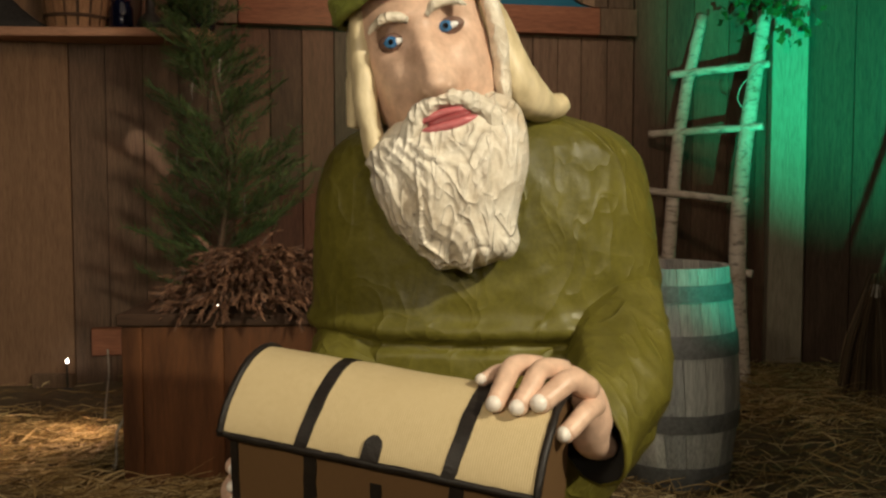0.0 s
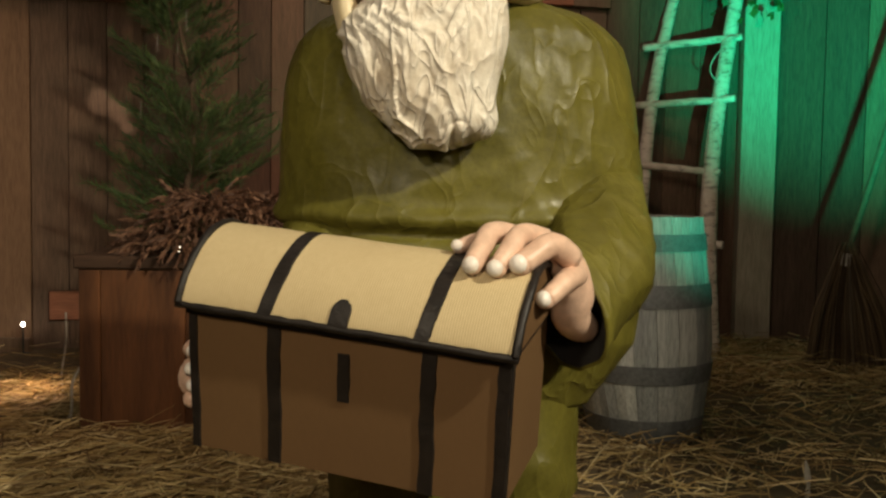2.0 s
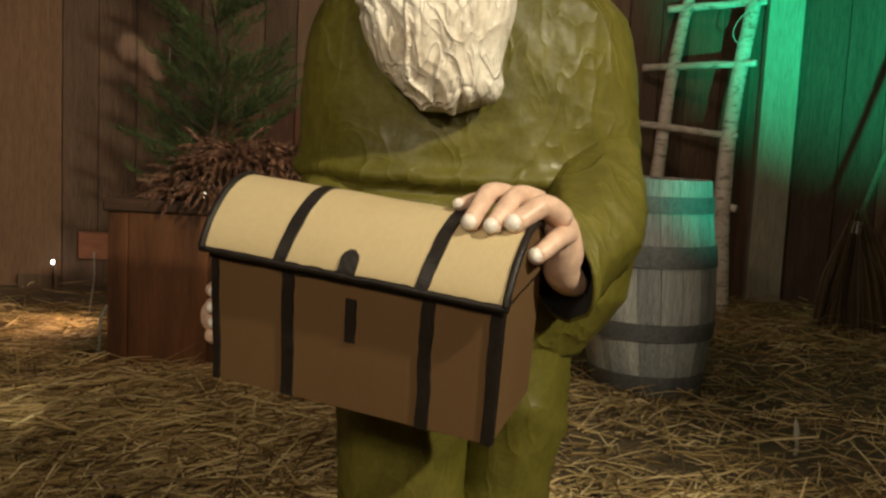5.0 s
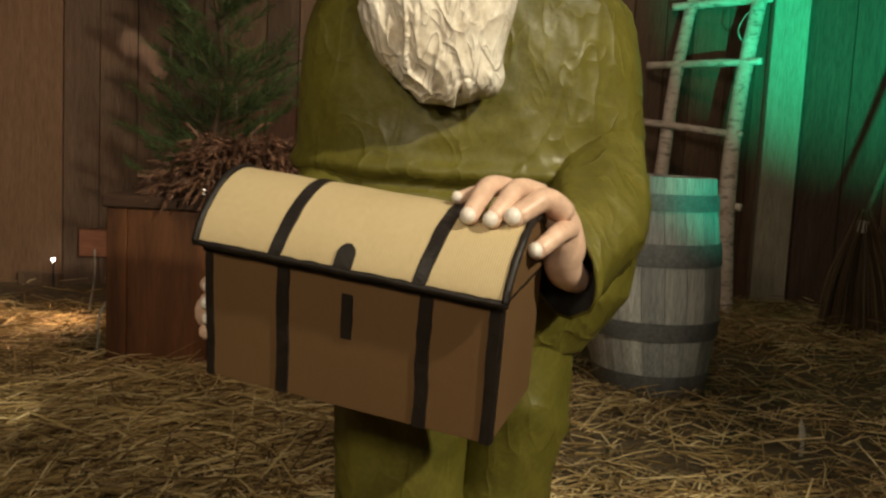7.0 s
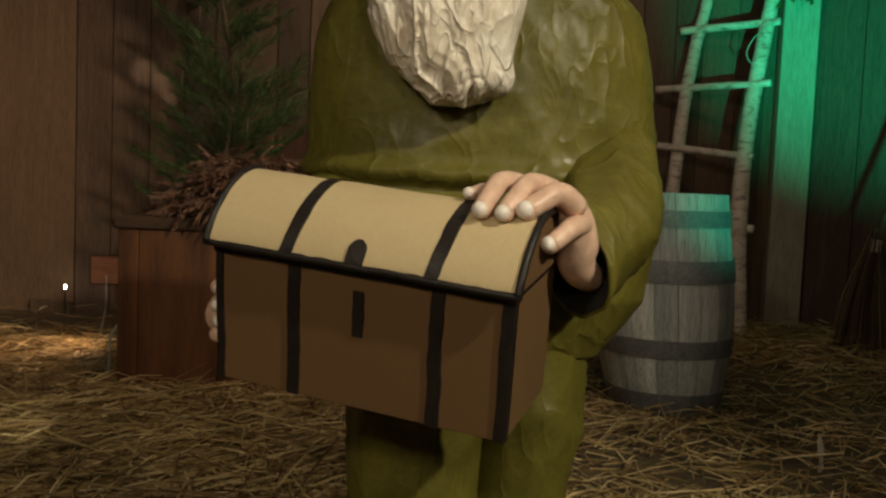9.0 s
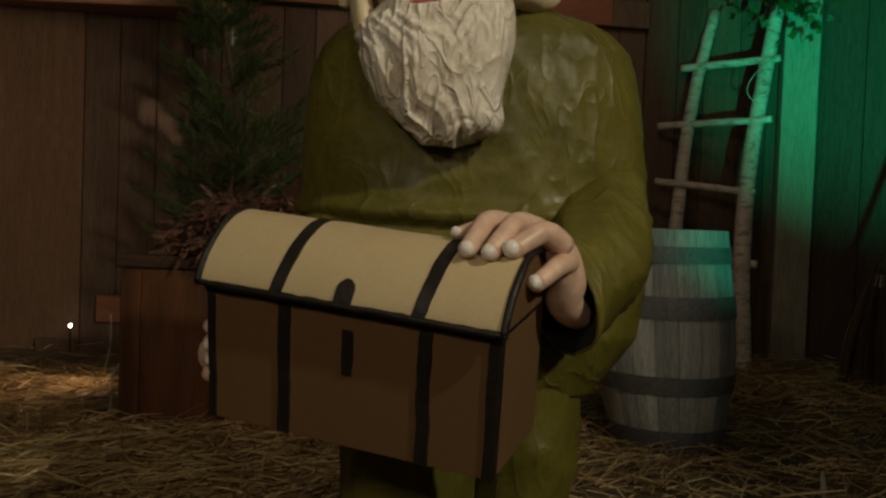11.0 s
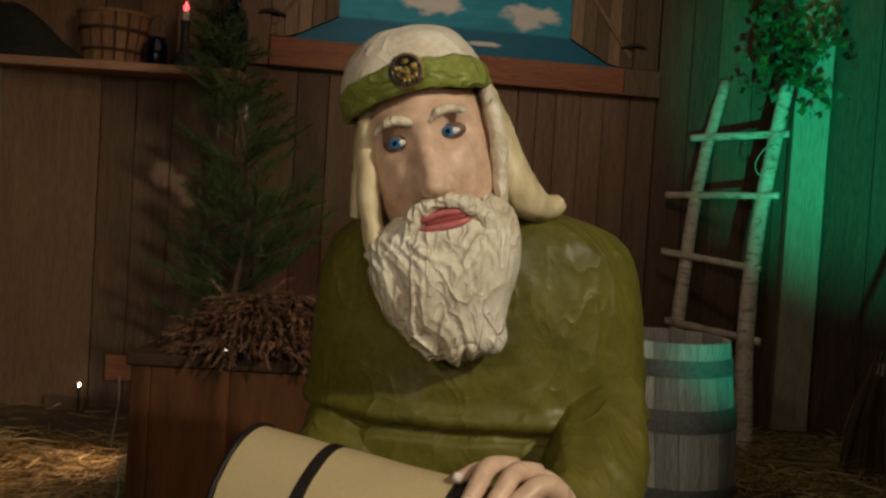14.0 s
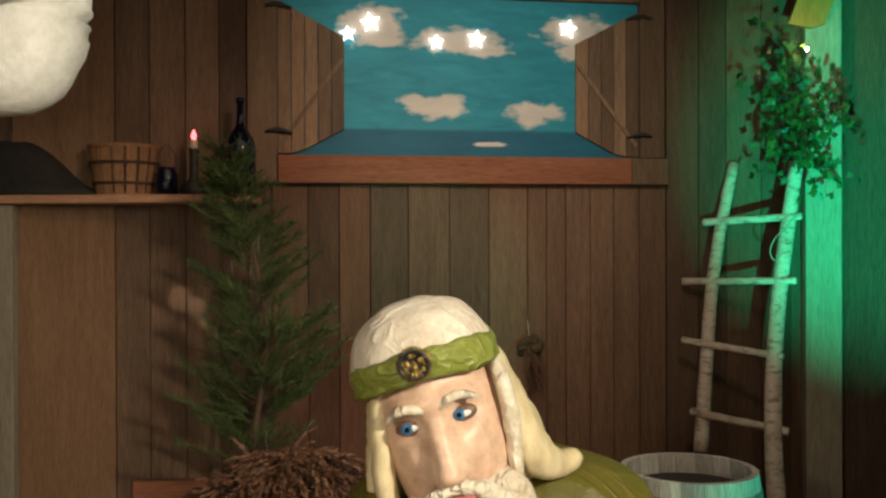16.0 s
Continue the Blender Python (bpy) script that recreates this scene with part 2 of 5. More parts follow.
STRAW = straw_mat("loose_straw", [(0.0, (0.11, 0.07, 0.03)), (0.3, (0.28, 0.195, 0.08)), (0.65, (0.47, 0.355, 0.16)), (1.0, (0.66, 0.55, 0.32))])
TWIG = straw_mat("dry_brown_sprays", [(0.0, (0.045, 0.024, 0.015)), (0.5, (0.115, 0.060, 0.037)), (1.0, (0.22, 0.125, 0.078))])
NEEDLE = straw_mat("evergreen_needles", [(0.0, (0.022, 0.05, 0.018)), (0.5, (0.048, 0.095, 0.03)), (1.0, (0.10, 0.15, 0.045))])
IVY = straw_mat("ivy_leaves", [(0.0, (0.012, 0.035, 0.010)), (0.6, (0.028, 0.085, 0.022)), (0.97, (0.045, 0.12, 0.03)), (1.0, (0.14, 0.04, 0.02))], 0.45)
IVY_RED = straw_mat("red_ivy_leaves", [(0.0, (0.04, 0.10, 0.03)), (0.35, (0.12, 0.03, 0.02)), (1.0, (0.28, 0.05, 0.03))], 0.45)
BRISTLE = straw_mat("broom_bristles", [(0.0, (0.05, 0.035, 0.02)), (1.0, (0.16, 0.11, 0.06))])
TINSEL = paint("silver_tinsel", (0.6, 0.58, 0.54), (0.9, 0.88, 0.84), 30, 0.25, 0.1, metal=0.6)
SOIL = paint("straw_littered_floor", (0.05, 0.035, 0.018), (0.15, 0.105, 0.05), 5, 0.9, 0.8, 35, dist=0.02)
BARK = paint("brown_bark", (0.05, 0.03, 0.018), (0.13, 0.085, 0.05), 25, 0.85, 0.6, 60)
BASKETW = wood("basket_slat", (0.20, 0.10, 0.05), (0.42, 0.24, 0.13), vary=0.15)
# felt of the hat; the same dark colour paints shade in the barrel
FELT_AND_SHADE = paint("dark_felt_and_barrel_shade", (0.012, 0.011, 0.010), (0.035, 0.032, 0.03), 10, 0.9, 0.5, 70)
BLUEGLASS = paint("dark_blue_glass", (0.002, 0.003, 0.012), (0.004, 0.006, 0.024), 8, 0.08, 0.0, spec=0.8)
WAX = paint("pale_wax", (0.6, 0.5, 0.4), (0.72, 0.62, 0.5), 20, 0.5, 0.1)
FLAME = glow("red_flame_bulb", (1.0, 0.10, 0.11), 6.0)
BULB = glow("small_white_bulb", (1.0, 0.95, 0.85), 30.0)
WARMBULB = glow("fairy_bulb", (1.0, 0.85, 0.65), 4.0)
STAR = glow("lit_star", (1.0, 0.93, 0.88), 3.5)
CLOTHW = paint("white_cloth", (0.80, 0.79, 0.74), (0.90, 0.89, 0.85), 6, 0.7, 0.4, 30, dist=0.01)
CORD = paint("cream_cord", (0.34, 0.31, 0.26), (0.48, 0.44, 0.37), 20, 0.5, 0.1)
IRON = paint("black_iron", (0.012, 0.011, 0.010), (0.04, 0.036, 0.03), 30, 0.6, 0.5)
YELLOWW = wood("yellow_beam", (0.32, 0.13, 0.03), (0.52, 0.24, 0.06), vary=0.1)


def sky_paint():
    """A board painted teal with cream clouds, in the board's own metres (x along, z up)."""
    m, nt, b = material("painted_sky", 0.6, 0.0, 0.3)
    v = coords(nt, (1, 1, 1), False)
    brush = noise_node(nt, coords(nt, (1.2, 1, 5), False), 3.0, 5, 0.65, 0.5)
    col = ramp(nt, brush, [(0.3, (0.016, 0.22, 0.31)), (0.7, (0.030, 0.34, 0.44))])
    sep = nt.nodes.new("ShaderNodeSeparateXYZ")
    nt.links.new(v, sep.inputs[0])
    low = nt.nodes.new("ShaderNodeMapRange")
    low.inputs["From Min"].default_value, low.inputs["From Max"].default_value = 2.315, 2.295
    nt.links.new(sep.outputs[2], low.inputs["Value"])
    col = mixc(nt, low.outputs[0], col, mixc(nt, brush, (0.008, 0.09, 0.16), (0.018, 0.17, 0.26)))
    wob = nt.nodes.new("ShaderNodeTexNoise")
    wob.inputs["Scale"].default_value, wob.inputs["Detail"].default_value = 9.0, 5
    nt.links.new(coords(nt, (1, 1, 1.8), False), wob.inputs["Vector"])
    total = None
    for cx, cz, rx, rz in ((-0.22, 2.44, 0.17, 0.062), (-0.36, 2.47, 0.09, 0.035), (0.36, 2.42, 0.15, 0.05), (0.34, 2.39, 0.10, 0.055), (0.07, 2.225, 0.085, 0.014),
                           (-0.62, 2.91, 0.16, 0.10), (-0.55, 2.82, 0.12, 0.035), (-0.10, 2.83, 0.24, 0.065), (0.03, 2.79, 0.16, 0.045), (0.62, 2.90, 0.20, 0.09), (0.60, 2.78, 0.09, 0.05)):
        sub = nt.nodes.new("ShaderNodeVectorMath")
        sub.operation = "SUBTRACT"
        sub.inputs[1].default_value = (cx, 0, cz)
        nt.links.new(v, sub.inputs[0])
        mul = nt.nodes.new("ShaderNodeVectorMath")
        mul.operation = "MULTIPLY"
        mul.inputs[1].default_value = (0.85 / rx, 0, 0.85 / rz)
        nt.links.new(sub.outputs[0], mul.inputs[0])
        ln = nt.nodes.new("ShaderNodeVectorMath")
        ln.operation = "LENGTH"
        nt.links.new(mul.outputs[0], ln.inputs[0])
        ad = nt.nodes.new("ShaderNodeMath")
        ad.operation = "MULTIPLY_ADD"
        ad.inputs[1].default_value, ad.inputs[2].default_value = 1.7, -0.85
        nt.links.new(wob.outputs["Fac"], ad.inputs[0])
        s = nt.nodes.new("ShaderNodeMath")
        nt.links.new(ln.outputs["Value"], s.inputs[0])
        nt.links.new(ad.outputs[0], s.inputs[1])
        if total is None:
            total = s.outputs[0]
        else:
            mn = nt.nodes.new("ShaderNodeMath")
            mn.operation = "MINIMUM"
            nt.links.new(total, mn.inputs[0])
            nt.links.new(s.outputs[0], mn.inputs[1])
            total = mn.outputs[0]
    mask = nt.nodes.new("ShaderNodeMapRange")
    mask.inputs["From Min"].default_value, mask.inputs["From Max"].default_value = 1.1, 0.7
    nt.links.new(total, mask.inputs["Value"])
    col = mixc(nt, mask.outputs[0], col, mixc(nt, brush, (0.50, 0.48, 0.43), (0.80, 0.77, 0.70)))
    nt.links.new(col, b.inputs["Base Color"])
    bump(nt, b, brush, 0.2, 0.003)
    return m


SKY = sky_paint()

# ---- mesh helpers ----


def finish(bm, name, mats, smooth=True):
    bmesh.ops.recalc_face_normals(bm, faces=bm.faces)
    me = bpy.data.meshes.new(name)
    for f in bm.faces:
        f.smooth = smooth
    bm.to_mesh(me)
    bm.free()
    for m in mats if isinstance(mats, (list, tuple)) else [mats]:
        me.materials.append(m)
    return me


def part(name, bm, mat, parent, label="", smooth=False):
    ob = new(name, finish(bm, name, mat, smooth))
    ob.parent = parent
    if label:
        ob["label"] = label
    return ob


def base(name, m, label, category, group="", kind=""):
    ob = new(name)
    ob.matrix_world = m
    return tagged(ob, label, category, group, kind)


def box(bm, lo, hi, bevel=0.0, mat=0, jitter=0.0):
    lo, hi = Vector(lo), Vector(hi)
    r = bmesh.ops.create_cube(bm, size=1)
    for v in r["verts"]:
        v.co = Vector([(a + b) / 2 + c * (b - a) for a, b, c in zip(lo, hi, v.co)])
        if jitter:
            v.co += Vector([random.uniform(-jitter, jitter) for _ in range(3)])
    faces = list({f for v in r["verts"] for f in v.link_faces})
    for f in faces:
        f.material_index = mat
    if bevel:
        edges = list({e for f in faces for e in f.edges})
        bmesh.ops.bevel(bm, geom=edges, offset=bevel, segments=1, affect="EDGES", profile=0.5)
    return bm


def rings(bm, rows, mat=0, cap=(True, True)):
    """Skin a list of closed rings of points."""
    vs = [[bm.verts.new(p) for p in r] for r in rows]
    n = len(vs[0])
    out = []
    for a, b in zip(vs, vs[1:]):
        for i in range(n):
            out.append(bm.faces.new((a[i], a[(i + 1) % n], b[(i + 1) % n], b[i])))
    for k, on in ((0, cap[0]), (-1, cap[1])):
        if on:
            c = bm.verts.new(sum((v.co for v in vs[k]), Vector()) / n)
            for i in range(n):
                out.append(bm.faces.new((vs[k][i], vs[k][(i + 1) % n], c)))
    for f in out:
        f.material_index = mat
    return vs


def spline(pts, n):
    """n points along a smooth curve through pts (tuples of any length)."""
    p = [np.array(q, float) for q in pts]
    p = [2 * p[0] - p[1]] + p + [2 * p[-1] - p[-2]]
    out = []
    for k in range(n):
        s = k / (n - 1) * (len(pts) - 1)
        i = min(int(s), len(pts) - 2)
        f = s - i
        a, b, c, d = p[i], p[i + 1], p[i + 2], p[i + 3]
        out.append(0.5 * (2 * b + (c - a) * f + (2 * a - 5 * b + 4 * c - d) * f * f + (3 * b - a - 3 * c + d) * f ** 3))
    return out


def tube(bm, pts, n=10, seg=10, mat=0, wobble=0.0, flat=1.0, cap=(True, True), side=(0, 0, 1), freq=9.0):
    """A tube through pts, each (x, y, z, radius)."""
    line = spline(pts, n)
    rows = []
    for i, q in enumerate(line):
        a, b = line[max(0, i - 1)], line[min(n - 1, i + 1)]
        d = Vector(b[:3] - a[:3]).normalized()
        u = d.cross(Vector(side))
        if u.length < 0.05:
            u = d.cross(Vector((0, 1, 0.1)))
        u.normalize()
        w = d.cross(u).normalized()
        row = []
        for k in range(seg):
            t = 2 * math.pi * k / seg
            o = u * math.cos(t) * q[3] * flat + w * math.sin(t) * q[3]
            c = Vector(q[:3]) + o
            if wobble:
                c += o.normalized() * wobble * (noise.noise(c * freq) + 0.5 * noise.noise(c * freq * 2.7))
            row.append(c)
        rows.append(row)
    return rings(bm, rows, mat, cap)


def ball(bm, centre, radii, mat=0, seg=16, turn=None):
    r = bmesh.ops.create_uvsphere(bm, u_segments=seg, v_segments=max(6, seg // 2), radius=1)
    for v in r["verts"]:
        p = Vector([a * b for a, b in zip(v.co, radii)])
        v.co = (turn @ p if turn else p) + Vector(centre)
    for f in {f for v in r["verts"] for f in v.link_faces}:
        f.material_index = mat
    return r["verts"]


def disc_stack(bm, profile, seg=32, mat=0, cap=(True, True)):
    """A turned body from (radius, z) pairs."""
    return rings(bm, [[(r * math.cos(2 * math.pi * k / seg), r * math.sin(2 * math.pi * k / seg), z) for k in range(seg)] for r, z in profile], mat, cap)


def blades(name, segs, mat):
    """One mesh of many thin three-sided blades, each (start, middle, end, width)."""
    n = len(segs)
    P = np.array([[s[0], s[1], s[2]] for s in segs], float)
    wd = np.array([s[3] for s in segs], float)
    d = P[:, 2] - P[:, 0]
    d /= np.linalg.norm(d, axis=1)[:, None] + 1e-9
    rr = np.random.normal(size=(n, 3))
    u = np.cross(d, rr)
    u /= np.linalg.norm(u, axis=1)[:, None] + 1e-9
    w = np.cross(d, u)
    vs = []
    for k, sc in ((0, 0.8), (1, 1.0), (2, 0.5)):
        for a in (0, 2.094, 4.189):
            vs.append(P[:, k] + (u * math.cos(a) + w * math.sin(a)) * (wd * sc / 2)[:, None])
    V = np.stack(vs, 1).reshape(-1, 3)
    F = []
    for i in range(n):
        o = 9 * i
        for r in (0, 3):
            for k in range(3):
                F.append((o + r + k, o + r + (k + 1) % 3, o + r + 3 + (k + 1) % 3, o + r + 3 + k))
    me = bpy.data.meshes.new(name)
    me.from_pydata(V.tolist(), [], F)
    me.materials.append(mat)
    return me


# ---- the room ----
CEILZ = 3.3


def heap(x, y):
    """Height of the straw litter over the floor."""
    h = 0.012 + 0.02 * (noise.noise(Vector((x * 1.3, y * 1.3, 0.3))) + 0.5)
    h += 0.05 * math.exp(-((x + 0.75) ** 2 / 0.35 + (y - 2.45) ** 2 / 0.25))
    h += 0.04 * math.exp(-((x - 1.5) ** 2 / 0.3 + (y - 4.3) ** 2 / 0.5))
    return max(0.004, h)


bm = bmesh.new()
box(bm, (-4.2, -3.2, -0.12), (4.2, 6.6, 0.0))
floor = tagged(new("floor", finish(bm, "floor", SOIL, False)), "dark bare floor under loose straw", "floor", kind="structure")
bm = bmesh.new()
nx, ny = 70, 80
gv = [[bm.verts.new((-3.3 + 6.4 * i / nx, -0.5 + 6.1 * j / ny, heap(-3.3 + 6.4 * i / nx, -0.5 + 6.1 * j / ny))) for j in range(ny + 1)] for i in range(nx + 1)]
for i in range(nx):
    for j in range(ny):
        bm.faces.new((gv[i][j], gv[i + 1][j], gv[i + 1][j + 1], gv[i][j + 1]))
tagged(new("ground", finish(bm, "ground", SOIL, True)), "trodden straw and chaff covering the floor", "ground", kind="structure")
bm = bmesh.new()
for k in range(28):
    box(bm, (-4.2 + 0.3 * k, -3.2, CEILZ + 0.004 * (k % 2)), (-3.908 + 0.3 * k, 6.6, CEILZ + 0.05), 0.004)
tagged(new("ceiling", finish(bm, "ceiling", CEIL, False)), "dark boarded ceiling", "ceiling", kind="structure")


def wall(name, a, b, label, z1=CEILZ, hole=None):
    """A backing wall from a to b; returns it and its frame (x along, -y to the room)."""
    a, b = Vector((*a, 0)), Vector((*b, 0))
    ln = (b - a).length
    ob = base(name, Matrix.Translation(a) @ Matrix.Rotation(math.atan2(b.y - a.y, b.x - a.x), 4, "Z"), label, "wall", kind="structure")
    bm = bmesh.new()
    box(bm, (0, 0.03, 0), (ln, 0.15, z1))
    part("backing", bm, DARK, ob)
    return ob, ln


def plank(parent, x0, x1, z0, z1, mat, thick=0.026, proud=0.0, slant=0.0):
    bm = bmesh.new()
    box(bm, (x0 + 0.002, -thick / 2 - proud + random.uniform(-0.003, 0.003), z0), (x1 - 0.002, 0.028, z1), 0.003)
    c = Vector(((x0 + x1) / 2, 0, z0))
    for v in bm.verts:
        v.co -= c
    ob = part("plank", bm, mat, parent)
    ob.location = c
    return ob


BW = -3.6          # the back wall's left end, along the wall
A0 = Vector((0, 5.42))
AD = Vector((1, 0.2)).normalized()
back, ln = wall("wall_back", A0 + AD * BW, A0 + AD * 1.17, "back wall of weathered vertical barn boards", )
for a, b in itertools.pairwise((-3.6, -3.4, -3.18, -2.95, -2.76, -2.585, -2.045, -1.86, -1.665, -1.48, -1.325)):
    plank(back, a - BW, b - BW, 0, CEILZ, PANELW if a == -2.585 else BARN, proud=0.012 if a == -2.585 else 0.0)
for a, b in itertools.pairwise((-1.325, -1.19, -0.986, -0.809, -0.63, -0.409, -0.165, 0.07, 0.305, 0.42, 0.538, 0.69, 0.837, 1.0, 1.168)):
    plank(back, a - BW, b - BW, 0, 1.984, BARN_RUST if -1.2 < a < -0.65 else BARN)
corner = A0 + AD * 1.17
right_end = Vector((2.25, 5.76))
wr, ln = wall("wall_right_back", corner, right_end, "barn board wall behind the birch ladder")
x = 0.002
for w in (0.20, 0.17, 0.22, 0.18, 0.23, 0.2, 0.2):
    if x < ln - 0.02:
        plank(wr, x, min(x + w, ln), 0, CEILZ, BARN)
    x += w
far_end = Vector((3.6, 4.75))
ws, ln = wall("wall_right", right_end, far_end, "slanting barn board side wall in green light")
x = 0.002
while x < ln - 0.05:
    w = random.uniform(0.2, 0.34)
    plank(ws, x, min(x + w, ln), 0, CEILZ, BARN)
    x += w
for name, a, b in (("wall_side_right", (3.6, 4.75), (3.6, -3.0)), ("wall_front", (3.6, -3.0), (-3.6, -3.0)), ("wall_left", (-3.6, -3.0), (-3.6, 4.75))):
    w, ln = wall(name, a, b, "plain dark boarded wall")
    k = 0
    while k * 0.4 < ln - 0.05:
        plank(w, k * 0.4, min(k * 0.4 + 0.4, ln), 0, CEILZ, CEIL)
        k += 1

# ---- window with painted sky ----
win = base("window_1", back.matrix_world @ Matrix.Translation((-BW, 0, 0)), "mock window with painted sky and wooden shutters", "window", kind="structure")
bm = bmesh.new()
box(bm, (-1.25, 0.004, 2.02), (1.12, 0.024, 3.25))
part("sky_board", bm, SKY, win, "teal board painted with cream clouds")
for nm, lo, hi, mat in (("jamb", (-1.322, -0.045, 1.988), (-1.155, 0.02, 3.28), FRAMEW), ("jamb", (0.995, -0.045, 2.148), (1.150, 0.02, 3.28), FRAMEW),
                        ("sill", (-1.152, -0.075, 1.986), (0.93, 0.02, 2.144), BARN_RED), ("sill_end", (0.934, -0.07, 1.986), (1.165, 0.02, 2.144), FRAMEW),
                        ("lintel", (-1.15, -0.045, 3.08), (0.99, 0.02, 3.28), FRAMEW)):
    bm = bmesh.new()
    box(bm, lo, hi, 0.004)
    part(nm, bm, mat, win)
for sgn, s0, s1, sb in ((1, -1.153, -0.774, -1.045), (-1, 0.993, 0.600, 0.866)):
    # slanted top and bottom edges give the shutters their false perspective
    sh = new("shutter")
    sh.parent = win
    n = 5
    for k in range(n):
        a, b = s0 + (s1 - s0) * k / n, s0 + (s1 - s0) * (k + 1) / n
        zb = [2.158 + max(0, (s - sb) / (s1 - sb)) * 0.142 for s in (a, b)]
        zt = [3.03 - max(0, (s - s0) / (s1 - s0)) * 0.205 for s in (a, b)]
        bm = bmesh.new()
        e = 0.0025 * (1 if b > a else -1)
        pts = [(a + e, zb[0]), (b - e, zb[1]), (b - e, zt[1]), (a + e, zt[0])]
        rings(bm, [[(p, y, z) for p, z in pts] for y in (-0.024, 0.0)])
        part("plank", bm, FRAMEW, sh)
    bm = bmesh.new()
    p0, p1 = Vector((s0 + 0.02 * sgn, -0.032, 2.22)), Vector((s1 - 0.01 * sgn, -0.032, 2.70))
    d = (p1 - p0).normalized()
    u = Vector((-d.z, 0, d.x)) * 0.011
    rings(bm, [[p0 + u + Vector((0, y, 0)), p1 + u + Vector((0, y, 0)), p1 - u + Vector((0, y, 0)), p0 - u + Vector((0, y, 0))] for y in (-0.006, 0.007)])
    part("brace", bm, FRAMEW, sh)
    for z in (2.275, 2.985):
        bm = bmesh.new()
        tube(bm, [(s0 - 0.07 * sgn, -0.055, z, 0.009), (s0, -0.06, z + 0.012, 0.014), (s0 + 0.08 * sgn, -0.045, z - 0.006, 0.008)], 8, 8, wobble=0.002)
        part("hinge", bm, IRON, sh, "black iron hinge")
for k, (s, z, r) in enumerate(((-0.624, 2.922, 0.062), (-0.755, 2.846, 0.05), (-0.238, 2.818, 0.046), (0.002, 2.842, 0.058), (0.56, 2.919, 0.058))):
    bm = bmesh.new()
    rings(bm, [[(rr * math.sin(math.pi * i / 5), y, rr * math.cos(math.pi * i / 5)) for i in range(10) for rr in [(r if i % 2 == 0 else r * 0.39) * sc]] for y, sc in ((0, 1), (-0.012, 0.9))])
    st = new("star_light", finish(bm, "star_light", STAR, False))
    st.matrix_world = win.matrix_world @ Matrix.Translation((s, -0.004 - (0.022 if s < -0.74 else 0), z)) @ Matrix.Rotation(0.1 * (k - 2), 4, "Y")
    tagged(st, "lit white star fixed to the painted sky", "star light", "stars on the painted sky")

# ---- post and brace at the corner ----
bm = bmesh.new()
box(bm, (-0.105, -0.05, 0), (0.105, 0.05, CEILZ), 0.006)
post = new("corner_post", finish(bm, "corner_post", PALE, False))
post.matrix_world = pose(2.075, 5.63, 0, 0, 0, -4)
tagged(post, "pale squared timber post washed by green light", "post", kind="structure")
bm = bmesh.new()
rings(bm, [[(1.84, y, 2.93), (1.98, y, 2.90), (2.05, y, 2.92), (2.20, y, 3.29), (1.98, y, 3.29)] for y in (5.50, 5.54)])
tagged(new("yellow_board", finish(bm, "yellow_board", YELLOWW, False)), "slanting yellow-lit board under the ceiling", "board", kind="structure")

# ---- dried bunch hanging on the back wall ----
rs = random.Random(12)
bunch = base("dried_herb_bunch", win.matrix_world @ Matrix.Translation((0.30, -0.03, 1.06)), "dark bunch of dried herbs hanging on the wall", "herbs")
bm = bmesh.new()
for k in range(14):
    ball(bm, (rs.gauss(0, 0.035), rs.uniform(-0.05, -0.01), rs.gauss(-0.02, 0.03)), (rs.uniform(0.02, 0.04), 0.025, rs.uniform(0.015, 0.03)), 0, 8)
part("heads", bm, BARK, bunch)
segs = []
for k in range(46):
    p = Vector((rs.gauss(0, 0.02), rs.uniform(-0.05, -0.02), rs.uniform(-0.06, 0.0)))
    e = p + Vector((rs.gauss(0.02, 0.035), rs.uniform(-0.02, 0.01), -rs.uniform(0.1, 0.32)))
    segs.append((p, (p + e) / 2 + Vector((rs.gauss(0, 0.02), 0, 0)), e, 0.005))
o = new("stalk_bundle", blades("stalk_bundle", segs, TWIG))
o.parent = bunch
o["kind"] = "stuff"
bm = bmesh.new()
tube(bm, [(0, 0.015, 0.12, 0.004), (0, -0.02, 0.05, 0.004), (0, -0.03, 0.0, 0.004)], 8, 6)
part("string", bm, CORD, bunch)

# ---- shelf on the wall ----
SHZ = 1.905
shelf = base("wall_shelf", Matrix.Translation((-1.9, 4.95, 0)) @ Matrix.Rotation(math.atan(0.05), 4, "Z"), "rough red-brown wooden shelf on the wall", "shelf")
bm = bmesh.new()
box(bm, (-1.3, -0.17, SHZ - 0.045), (0.69, 0.28, SHZ), 0.005, 0, 0.003)
part("board", bm, SHELFW, shelf)
for x in (-0.55, 0.5):
    bm = bmesh.new()
    box(bm, (x - 0.02, 0.0, SHZ - 0.2), (x + 0.02, 0.24, SHZ - 0.046), 0.003)
    part("bracket", bm, BARN, shelf)
bm = bmesh.new()
box(bm, (-2.60, 4.80, 0), (-2.485, 4.87, SHZ - 0.05), 0.005)
tagged(new("shelf_post", finish(bm, "shelf_post", PALE, False)), "pale upright post below the shelf end", "post", kind="structure")

# ---- straw ----


